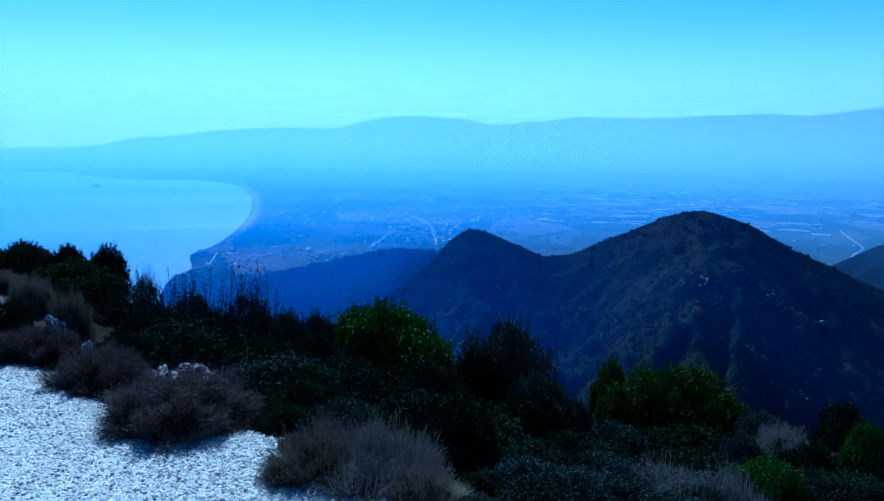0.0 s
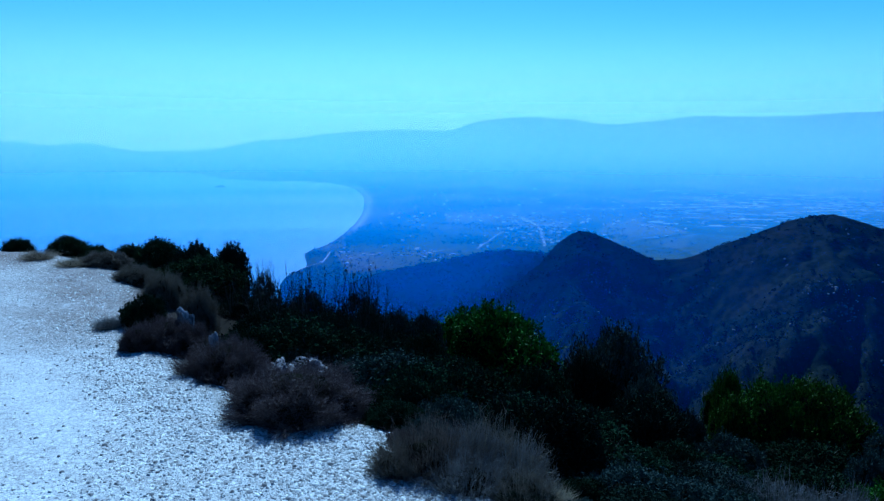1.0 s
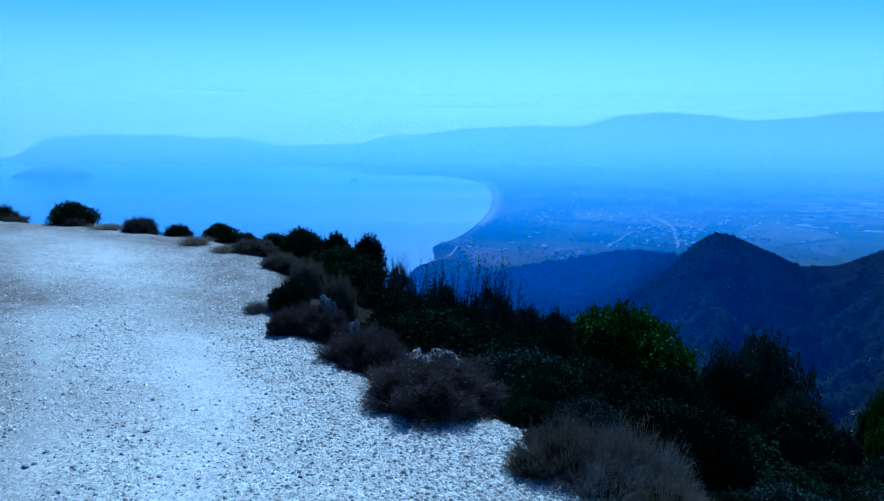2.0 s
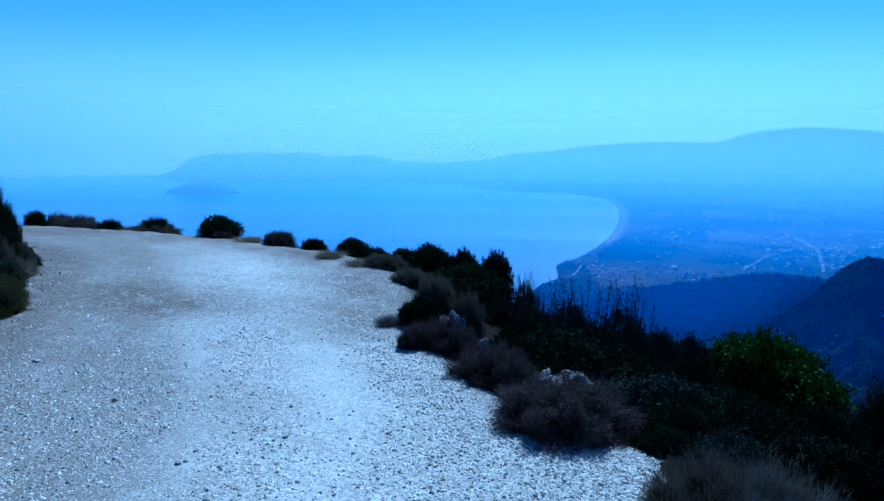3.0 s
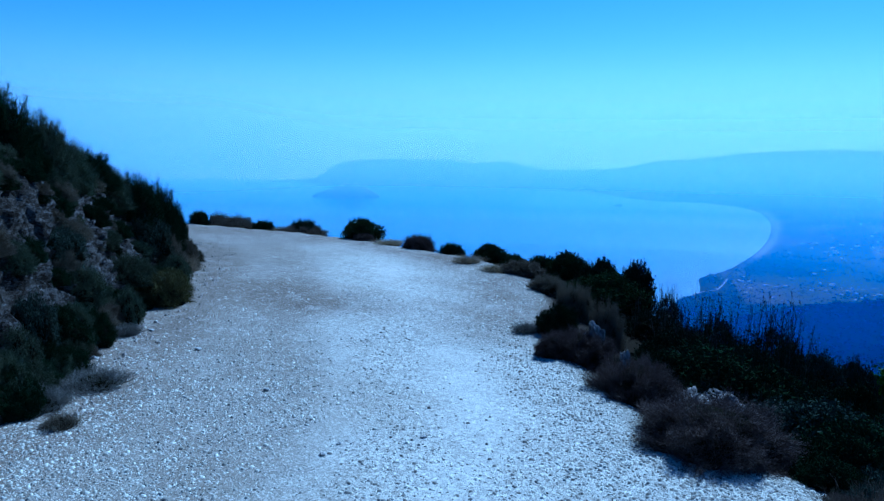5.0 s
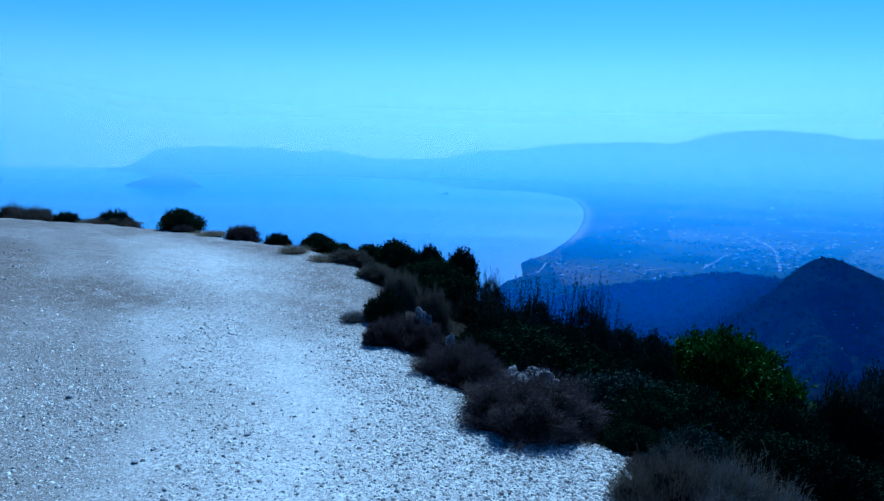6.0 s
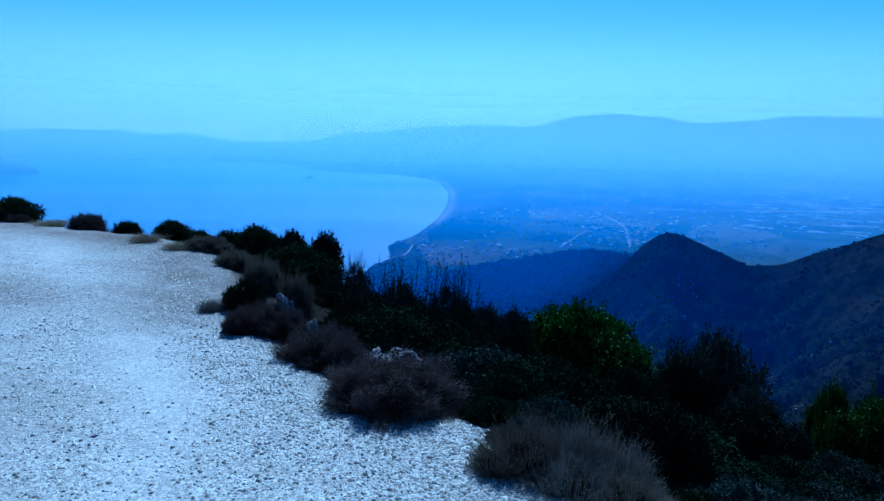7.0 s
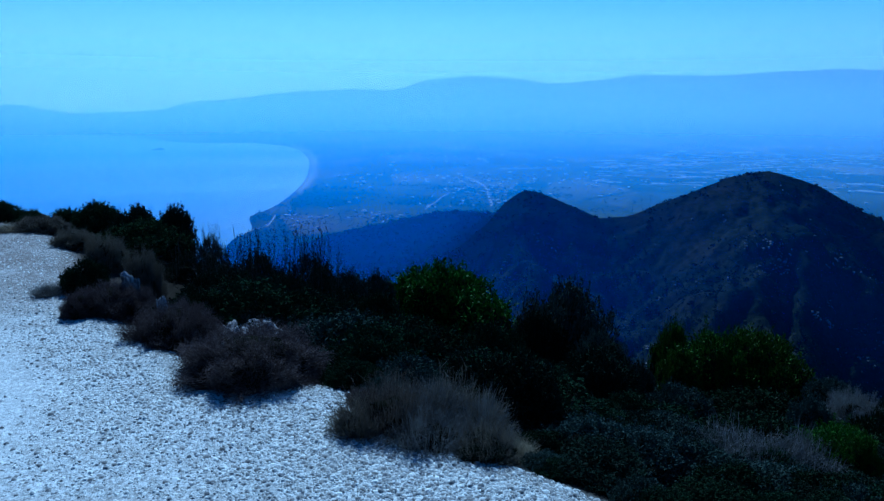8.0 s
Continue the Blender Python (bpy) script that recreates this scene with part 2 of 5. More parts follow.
    n.link(f.outputs["Color"], fs.inputs[0])
    field = n.ramp(fs.outputs[0], [(0.0, (0.015, 0.024, 0.011)), (0.4, (0.028, 0.036, 0.018)), (0.66, (0.055, 0.056, 0.034)), (0.86, (0.11, 0.1, 0.07)), (1.0, (0.04, 0.045, 0.025))])
    field = n.mix(n.span(n.noise(p, 0.006, 6, 0.65), 0.45, 0.65, 0.0, 0.85), field, (0.05, 0.06, 0.03))
    field = n.mix(n.span(n.noise(p, 0.05, 5, 0.7), 0.56, 0.66, 0.0, 0.8), field, (0.03, 0.042, 0.02))
    field = n.mix(n.span(n.noise(p, 0.16, 6, 0.8), 0.5, 0.6, 0.0, 0.75), field, (0.016, 0.024, 0.012))
    field = n.mix(n.span(n.noise(p, 0.11, 5, 0.8), 0.62, 0.7, 0.0, 0.8), field, (0.22, 0.2, 0.16))
    wood = n.mix(n.noise(p, 0.01, 6, 0.7), (0.03, 0.04, 0.022), (0.09, 0.09, 0.055))
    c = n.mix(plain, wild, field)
    c = n.mix(mount, c, wood)
    c = n.mix(sand, c, (0.2, 0.19, 0.165))
    c = n.mix(road, c, gravel)
    c = n.mix(n.math("MULTIPLY", soil, n.span(n.noise(p, 4.0, 6, 0.75), 0.25, 0.52, 0.3, 0.95)), c, earth)
    bump = n.math("ADD", n.math("MULTIPLY", v.outputs["Distance"], -0.35), n.math("MULTIPLY", v2.outputs["Distance"], -0.3))
    bump = n.math("ADD", bump, n.math("MULTIPLY", n.noise(p, 6, 6, 0.7), 0.7))
    bump = n.math("ADD", bump, n.math("MULTIPLY", n.math("SUBTRACT", chipped, grain), 1.6))
    shrubby = n.math("MULTIPLY", n.math("MULTIPLY", n.noise(p, 0.28, 8, 0.75), away), n.math("SUBTRACT", 1.0, plain))
    bump = n.math("ADD", bump, n.math("MULTIPLY", shrubby, 170.0))
    return n.finish(c, 0.95, bump, 0.32, 0.014, 0.0)


def sea_material():
    n = Nodes("sea_water")
    p = n.coords()
    c = n.mix(n.noise(p, 0.003, 4), (0.02, 0.075, 0.12), (0.03, 0.1, 0.15))
    return n.finish(c, 0.25, n.noise(p, 0.12, 5, 0.6), 0.15, 0.6, 0.25)


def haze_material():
    """Painted haze for thin sheets: mostly clear, the rest a tinted scatter of sun and sky; it thins out towards the
    ground and upward.
    """
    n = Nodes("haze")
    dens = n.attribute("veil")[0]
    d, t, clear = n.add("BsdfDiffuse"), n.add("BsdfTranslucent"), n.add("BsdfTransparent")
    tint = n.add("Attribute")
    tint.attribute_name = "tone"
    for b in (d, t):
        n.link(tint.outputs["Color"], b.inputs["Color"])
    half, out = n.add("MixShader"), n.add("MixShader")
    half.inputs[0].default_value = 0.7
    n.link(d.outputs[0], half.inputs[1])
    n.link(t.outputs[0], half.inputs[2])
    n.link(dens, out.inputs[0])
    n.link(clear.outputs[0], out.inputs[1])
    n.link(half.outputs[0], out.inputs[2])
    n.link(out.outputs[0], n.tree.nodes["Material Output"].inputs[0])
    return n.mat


# ---- mesh helpers ----
def mesh_of(name, verts, faces, material, smooth=False):
    """A mesh from an array of points and an array of faces that all have as many corners."""
    verts, faces = np.asarray(verts, np.float32), np.asarray(faces, np.int32)
    me = bpy.data.meshes.new(name)
    k = faces.shape[1]
    me.vertices.add(len(verts))
    me.vertices.foreach_set("co", verts.ravel())
    me.loops.add(faces.size)
    me.loops.foreach_set("vertex_index", faces.ravel())
    me.polygons.add(len(faces))
    me.polygons.foreach_set("loop_start", np.arange(0, faces.size, k, dtype=np.int32))
    if smooth:
        me.polygons.foreach_set("use_smooth", np.ones(len(faces), bool))
    me.materials.append(material)
    me.update(calc_edges=True)
    me.validate()
    return me


def part(name, me, parent, label=""):
    ob = new(name, me)
    ob.parent = parent
    if label:
        ob["label"] = label
    return ob


def colours(me, name, values):
    a = me.attributes.new(name, "FLOAT_COLOR", "POINT")
    a.data.foreach_set("color", np.concatenate([values, np.ones((len(values), 1))], 1).astype(np.float32).ravel())


def ico(sub):
    bm = bmesh.new()
    bmesh.ops.create_icosphere(bm, subdivisions=sub, radius=1)
    v = np.array([x.co[:] for x in bm.verts])
    f = np.array([[x.index for x in q.verts] for q in bm.faces])
    bm.free()
    return v, f


ICO1, ICO2, ICO3 = ico(1), ico(2), ico(3)


def unit(a):
    return a / np.maximum(np.linalg.norm(a, axis=-1, keepdims=True), 1e-9)


# ---- the lie of the land ----
EDGE = np.array([(60, -50), (9, -6.5), (3.6, -1.2), (1.7, 0.9), (0.7, 2.1), (-0.12, 2.75), (-0.75, 3.1), (-1.35, 3.65), (-2.15, 3.75), (-2.85, 4.3), (-3.6, 4.9), (-4.5, 5.9),
                 (-5.4, 7.1), (-6.5, 8.2), (-7.8, 8.85), (-9.5, 9.0), (-11.2, 9.1), (-13.3, 9.0), (-16, 8.4), (-19, 7.2), (-30, 1), (-80, -40)], float)
BANK = np.array([(55, -56), (4, -10), (-1.6, -4), (-3.7, -0.7), (-5.05, 1.3), (-5.65, 1.8), (-6.5, 2.5), (-8, 3.65), (-10.2, 5.35), (-12.0, 6.2), (-14, 6.3), (-18, 4.2), (-30, -3.5), (-80, -45)], float)


def offset(x, y, line):
    """Signed distance to a line of points, positive on its right as one walks along it."""
    best = np.full(x.shape, 1e18)
    side = np.ones(x.shape)
    for (ax, ay), (bx, by) in zip(line[:-1], line[1:]):
        dx, dy = bx - ax, by - ay
        t = np.clip(((x - ax) * dx + (y - ay) * dy) / (dx * dx + dy * dy), 0, 1)
        px, py = x - ax - t * dx, y - ay - t * dy
        d = px * px + py * py
        s = np.where(px * dy - py * dx >= 0, 1.0, -1.0)
        near = d < best - 1e-12
        best, side = np.where(near, d, best), np.where(near, s, side)
    return np.sqrt(best) * side


def step(v, lo, hi):
    t = np.clip((v - lo) / (hi - lo), 0, 1)
    return t * t * (3 - 2 * t)


def waves(x, y, size, seed, octaves=4, gain=0.5):
    """Smooth noise of unit height on arrays, by value noise on a hashed grid."""
    total, amp, out = 0.0, 1.0, np.zeros(x.shape)
    for o in range(octaves):
        u, v = x / size * 2 ** o + 17.3 * o + seed * 3.1, y / size * 2 ** o - 9.7 * o + seed * 7.7
        iu, iv = np.floor(u), np.floor(v)
        fu, fv = u - iu, v - iv
        fu, fv = fu * fu * (3 - 2 * fu), fv * fv * (3 - 2 * fv)

        def cell(a, b):
            h = np.sin(a * 127.1 + b * 311.7 + seed * 74.7) * 43758.5453
            return h - np.floor(h)
        val = (cell(iu, iv) * (1 - fu) + cell(iu + 1, iv) * fu) * (1 - fv) + (cell(iu, iv + 1) * (1 - fu) + cell(iu + 1, iv + 1) * fu) * fv
        out, total, amp = out + amp * (val * 2 - 1), total + amp, amp * gain
    return out / total


# crests: (degrees to the left, degrees up as seen from the road's bend)
CREST_NEAR = np.array([(-60, -12), (-35, -11), (-28.7, -9.5), (-25.6, -8.3), (-22.7, -7.1), (-19.9, -5.5), (-16.8, -4.65), (-14.4, -5.1), (-11.2, -6.6), (-6.9, -8.4), (-4.7, -8.6),
                       (-1.6, -7.35), (0.0, -6.75), (0.9, -6.62), (1.7, -7.0), (2.6, -7.55), (4.2, -9.6), (7.4, -12.1), (9, -13.5), (14, -17), (30, -25)], float)
CREST_MID = np.array([(-60, -3), (-35, -4.2), (-28.4, -6.3), (-25.6, -8.0), (-21, -10.5), (-2, -10.5), (2, -8.7), (6.9, -8.3), (11.4, -9.2), (16.6, -10.2), (19.5, -11.2), (24, -13.5), (40, -20)], float)
CREST_FAR = np.array([(-70, 3), (-27.6, 2.7), (-23.7, 2.3), (-18.3, 2.3), (-13.2, 2.1), (-6.5, 2.1), (-4.8, 1.7), (0, 1.5), (1.3, 1.8), (5.7, 2.1), (9.2, 1.7), (10.9, 1.0), (15.6, 0.95), (20.2, 0.7),
                      (23.4, 0.15), (26, 0.1), (28, -0.55), (34.6, -0.9), (37.5, -0.2), (40.1, -0.5), (41.9, -0.1), (46.3, -0.2), (50.7, -0.5), (52, -1.1), (54.1, -1.95), (56, -3), (80, -4)], float)
COAST = np.array([(-120, 330), (-300, 640), (-368, 808), (-360, 870), (-382, 920), (-419, 996), (-407, 1072), (-461, 1365), (-546, 1687), (-690, 2127), (-896, 2601), (-1197, 2873), (-1398, 2750),
                  (-1680, 3000), (-1980, 3370), (-2300, 3330), (-2663, 3372), (-2900, 2980), (-3300, 2900), (-3560, 2560), (-4200, 3100), (-6000, 6000)], float)
for _ in range(2):
    COAST = np.concatenate([COAST[:1], np.stack([COAST[:-1] * 0.75 + COAST[1:] * 0.25, COAST[:-1] * 0.25 + COAST[1:] * 0.75], 1).reshape(-1, 2), COAST[-1:]])


def along(table, az):
    """Smooth reading of a table by azimuth."""
    a = np.interp(az, table[:, 0], table[:, 1])
    b = np.interp(az - 0.6, table[:, 0], table[:, 1])
    c = np.interp(az + 0.6, table[:, 0], table[:, 1])
    return (2 * a + b + c) / 4


def lie(x, y):
    """Height of the ground, with the road, soil, sand, plain and mountain shares."""
    x, y = np.asarray(x, float), np.asarray(y, float)
    r = np.hypot(x, y)
    az = np.degrees(np.arctan2(-x, y))
    de, db = offset(x, y, EDGE), -offset(x, y, BANK)
    # the road bench and the slope below it
    slope = 0.31 + 0.1 * step(az, -24, 2)
    out = np.maximum(de, 0)
    z = -slope * (out - 0.4 * (1 - np.exp(-out / 0.4))) - 0.06 * step(out, 0, 0.6) - 0.2 * np.maximum(out - 8, 0) * step(out, 8, 16)
    z = z + 0.02 * waves(x, y, 1.4, 1) + 0.006 * waves(x, y, 0.25, 2) + np.minimum(out, 6) * 0.05 * waves(x, y, 2.2, 3)
    z = z + step(out, 8, 60) * 3.0 * waves(x, y, 40, 4)
    # the bank above it
    up = np.maximum(db, 0)
    high = np.interp(x, [-30, -14, -12, -10, -8, -6.5, -5, 0], [0.2, 0.2, 0.5, 0.9, 1.35, 1.65, 1.95, 2.2])
    behind = step(az, 80, 110) + step(-az, 60, 110)
    z = z + high * step(up, 0.0, 0.95) * (1 + 0.22 * waves(x, y, 0.6, 5)) + up * 0.01 + np.maximum(up - 1.5, 0) * 0.5 * np.clip(behind, 0, 1)
    z = np.where(r > 300, np.minimum(z, 60), z)
    # hills
    f = np.full(x.shape, PLAIN)
    for table, rc, front, back, seed, rough in ((CREST_NEAR, 480.0, 0.36, 0.42, 11, 19.0), (CREST_MID, 740.0, 0.34, 0.4, 12, 6.0)):
        zc = 1.6 + rc * np.tan(np.radians(along(table, az)))
        d = rc - r
        n = waves(x, y, 70, seed, 5, 0.55)
        drop = np.where(d > 0, front * d * (1 - 0.25 * np.exp(-d / 60)), back * -d)
        if rc < 500:
            drop = drop + 8 * step(-az, 17, 31) * np.clip(d / 90, 0, 1)
            # gullies that run down the face, and rough broken ground between them
            lean = az + 0.02 * d + 3.2 * waves(x, y, 75, 13, 4, 0.6)
            cut = 1 - np.abs(waves(lean * 10, d * 0.12, 38, 14, 3, 0.5))
            n = n - np.clip(cut, 0, 1) ** 3 * 0.36 + 0.36 * np.abs(waves(x, y, 22, 15, 3, 0.6))
        f = np.maximum(f, zc - drop + rough * n * np.clip(np.abs(d) / 70, 0.12, 1))
    far = step(r, 2700, 4300)
    zc = 1.6 + 4650 * np.tan(np.radians(along(CREST_FAR, az)))
    rise = PLAIN + (zc - PLAIN) * np.clip((r - 3300) / 1350, 0, 1) ** 1.3 + 26 * waves(x, y, 240, 21, 5, 0.6) * step(r, 3300, 3900) * np.clip((4650 - r) / 300, 0.55, 1)
    shore = offset(x, y, COAST)
    rise = PLAIN + (rise - PLAIN) * np.where(az > 12, step(shore, 0, 330), 1.0)
    f = np.maximum(f, np.where(r > 3300, rise, PLAIN))
    # the sea's bed
    bed = PLAIN - 14 * step(-shore, -6 - r * 0.004, 14 + r * 0.012)
    f = np.where((shore < 6 + r * 0.004) & (y > 0) & (x < 0), np.minimum(np.maximum(bed, np.where(r > 3300, -175, bed)), np.where(shore < 0, bed, f)), f)
    sea = (shore < 0) & (y > 0) & (x < 0)
    back_side = step(np.abs(az - 20), 95, 120)
    f = f + (z - f) * back_side * (z > f)
    total = np.maximum(z, f)
    soft = 4.0 * np.exp(-np.abs(z - f) / 8.0) * step(r, 60, 120)
    total = np.where(sea & (f < -160) & (z < -158), np.minimum(total, f), total + soft * (total > -150))
    road = step(-de, -0.35, 0.1) * step(-db, -0.15, 0.2)
    soil = np.clip((0.7 * step(db, -2.5 + 0.5 * waves(x, y, 1.1, 74, 3), -1.4) + 0.35 * step(db, -1.1, -0.3)) * (1 - step(db, 0.0, 0.3)) + 1.05 * np.exp(-((de + 0.3) / 0.7) ** 2) * step(r, 5.4, 7.0) * (0.75 + 0.5 * waves(x, y, 0.8, 75, 3)) + 0.95 * np.exp(-(((x + 6.7) / 1.2) ** 2 + ((y - 5.05) / 0.6) ** 2)) * (0.8 + 0.6 * waves(x, y, 0.7, 76, 3)) , 0, 1) * step(r, 0, 1)
    tracks = (np.exp(-((db + 2.85 + 0.1 * waves(x, y, 1.5, 71, 2)) / 0.3) ** 2) + 0.85 * np.exp(-((db + 1.95 + 0.1 * waves(x, y, 1.2, 72, 2)) / 0.2) ** 2)) * (0.65 + 0.6 * waves(x, y, 0.9, 73, 3)) * (r < 60)
    sand = np.exp(-((shore - 7 - 0.003 * r) / (4 + 0.004 * r)) ** 2) * (total < -150) * step(r, 1100, 1500) * (1 - step(r, 2500, 3000))
    plain = step(-total, 146, 155) * step(r, 700, 1000)
    mount = step(r, 3300, 3900) * step(total, -156, -140)
    return total, road * (r < 60), soil * (r < 60), sand, plain, mount, np.clip(tracks, 0, 1)


def ground_z(x, y):
    return lie(np.atleast_1d(x), np.atleast_1d(y))[0]


def build_ground():
    az = np.concatenate([np.arange(-40, -32, 0.25), np.arange(-32, 10, 0.16), np.arange(10, 82, 0.25), np.arange(82, 320, 2.0)])
    rr = np.sort(np.concatenate([[0.01, 0.15, 0.3, 0.4], 0.5 * np.exp(np.linspace(0, math.log(4985 / 0.5), 330)), np.arange(251.3, 520, 2.6), np.arange(602.7, 800, 8.0)]))
    a, r = np.meshgrid(np.radians(az), rr)
    x, y = -r * np.sin(a), r * np.cos(a)
    z, road, soil, sand, plain, mount, tracks = lie(x.ravel(), y.ravel())
    v = np.stack([x.ravel(), y.ravel(), z], 1)
    na, nr = len(az), len(rr)
    i = np.arange(nr - 1)[:, None] * na + np.arange(na)[None]
    j = np.arange(nr - 1)[:, None] * na + (np.arange(na)[None] + 1) % na
    faces = np.stack([i, j, j + na, i + na], -1).reshape(-1, 4)[:, ::-1]
    me = mesh_of("ground", v, faces, ground_material(), True)
    colours(me, "zone", np.stack([road, soil, sand], 1))
    colours(me, "land", np.stack([plain, mount, tracks], 1))
    ob = tagged(new("ground", me), "pale gravel track on a scrubby hillside above a hazy coastal plain", "ground", kind="structure")
    return ob


build_ground()

# the sea
ang = np.radians(np.arange(0, 360, 2.0))
sv = [(-4990 * math.sin(a), 4990 * math.cos(a), SEA) for a in ang]
sme = bpy.data.meshes.new("sea")
sme.from_pydata(sv, [], [list(range(len(sv)))])
sme.materials.append(sea_material())
tagged(new("water", sme), "calm hazy blue sea filling a wide bay", "sea", kind="structure")

# haze over the valley, put in as thin tinted sheets one behind another
M_HAZE = haze_material()
# distance, share of light scattered, top, painted airlight colour: deep blue near, paler far
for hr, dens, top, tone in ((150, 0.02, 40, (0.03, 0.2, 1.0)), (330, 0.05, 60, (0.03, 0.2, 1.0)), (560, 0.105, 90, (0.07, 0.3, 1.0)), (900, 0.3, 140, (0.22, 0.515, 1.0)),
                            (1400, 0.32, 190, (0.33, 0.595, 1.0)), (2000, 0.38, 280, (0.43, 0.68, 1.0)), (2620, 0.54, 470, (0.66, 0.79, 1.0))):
    ha = np.radians(np.arange(-60, 100, 1.0))
    hx, hy = -hr * np.sin(ha), hr * np.cos(ha)
    hz = np.maximum(ground_z(hx, hy), SEA) - 1
    rows = np.append(np.linspace(0, 1, 24), max(1.05, (hr * 0.32 + 160) / (top + 160)))
    hv = np.concatenate([np.stack([hx, hy, hz + (top - hz) * q], 1) for q in rows])
    n = len(ha)
    i = (np.arange(24)[:, None] * n + np.arange(n - 1)[None]).ravel()
    hf = np.stack([i, i + 1, i + 1 + n, i + n], 1)
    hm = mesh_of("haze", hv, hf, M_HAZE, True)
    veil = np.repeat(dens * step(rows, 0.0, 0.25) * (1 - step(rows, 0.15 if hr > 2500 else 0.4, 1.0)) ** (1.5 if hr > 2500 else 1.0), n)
    # near sheets thicken around the sun's bearing, painting its brighter glow
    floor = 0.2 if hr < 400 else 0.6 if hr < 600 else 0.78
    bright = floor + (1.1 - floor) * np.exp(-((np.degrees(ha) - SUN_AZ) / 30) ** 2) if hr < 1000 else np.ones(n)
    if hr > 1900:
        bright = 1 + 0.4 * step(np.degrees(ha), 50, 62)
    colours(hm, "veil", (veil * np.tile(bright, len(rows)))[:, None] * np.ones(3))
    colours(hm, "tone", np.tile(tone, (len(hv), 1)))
    tagged(new("haze", hm), "thin tinted sheet standing in for blue haze over the plain", "haze", kind="stuff")


# ---- plants ----
def lobes_of(g, count, flat=1.0):
    """Lumps that make up a crown of unit half-width and unit height."""
    out = [(0.0, 0.0, 0.48, 0.5)]
    for k in range(count):
        a, q = g.uniform(0, 2 * math.pi), math.sqrt(g.uniform(0, 1))
        rad = g.uniform(0.2, 0.36)
        w = q * (1 - rad * 0.9)
        h = (1 - 0.72 * w ** 2.4) * g.uniform(0.66, 1.0) - rad * 0.75
        out.append((w * math.cos(a), w * math.sin(a), max(h, rad * 0.5), rad))
    return np.array(out)


def leaves_at(g, centre, normal, size, narrow=0.45):
    """Folded four-cornered leaves at the points, pointing along the normals more or less."""
    n = len(centre)
    d = unit(normal + g.normal(0, 0.7, (n, 3)))
    side = unit(np.cross(d, g.normal(0, 1, (n, 3))))
    up = np.cross(side, d)
    s = size * g.uniform(0.6, 1.3, (n, 1))
    v = np.stack([centre, centre + d * s * 0.5 + side * s * narrow * 0.5 + up * s * 0.1, centre + d * s, centre + d * s * 0.5 - side * s * narrow * 0.5 + up * s * 0.1], 1)
    return v.reshape(-1, 3), np.arange(n * 4).reshape(n, 4)


def tubes(paths, sides=4):
    """Tapered limbs: each path is an array of points with radii."""
    vs, fs, base = [], [], 0
    for pts, rad in paths:
        pts = np.asarray(pts, float)
        t = unit(np.gradient(pts, axis=0))
        ref = np.where(np.abs(t[:, 2:3]) > 0.9, np.array([[1.0, 0, 0]]), np.array([[0, 0, 1.0]]))
        a = unit(np.cross(t, ref))
        b = np.cross(t, a)
        for k in range(sides):
            w = 2 * math.pi * k / sides
            vs.append(pts + (a * math.cos(w) + b * math.sin(w)) * np.asarray(rad)[:, None])
        m = len(pts)
        for k in range(sides):
            k2 = (k + 1) % sides
            for i in range(m - 1):
                fs.append((base + k * m + i, base + k2 * m + i, base + k2 * m + i + 1, base + k * m + i + 1))
        base += m * sides
    return np.concatenate(vs), np.array(fs)


def lumps(lobes, scale, g, ball=None):
    v0, f0 = ball or ICO1
    vs, fs = [], []
    for k, (x, y, z, r) in enumerate(lobes):
        vs.append(v0 * r * scale * (1 + g.uniform(-0.15, 0.15, (len(v0), 1))) + (x, y, z))
        fs.append(f0 + k * len(v0))
    v = np.concatenate(vs)
    v[:, 2] = np.maximum(v[:, 2], 0.0)
    return v, np.concatenate(fs)


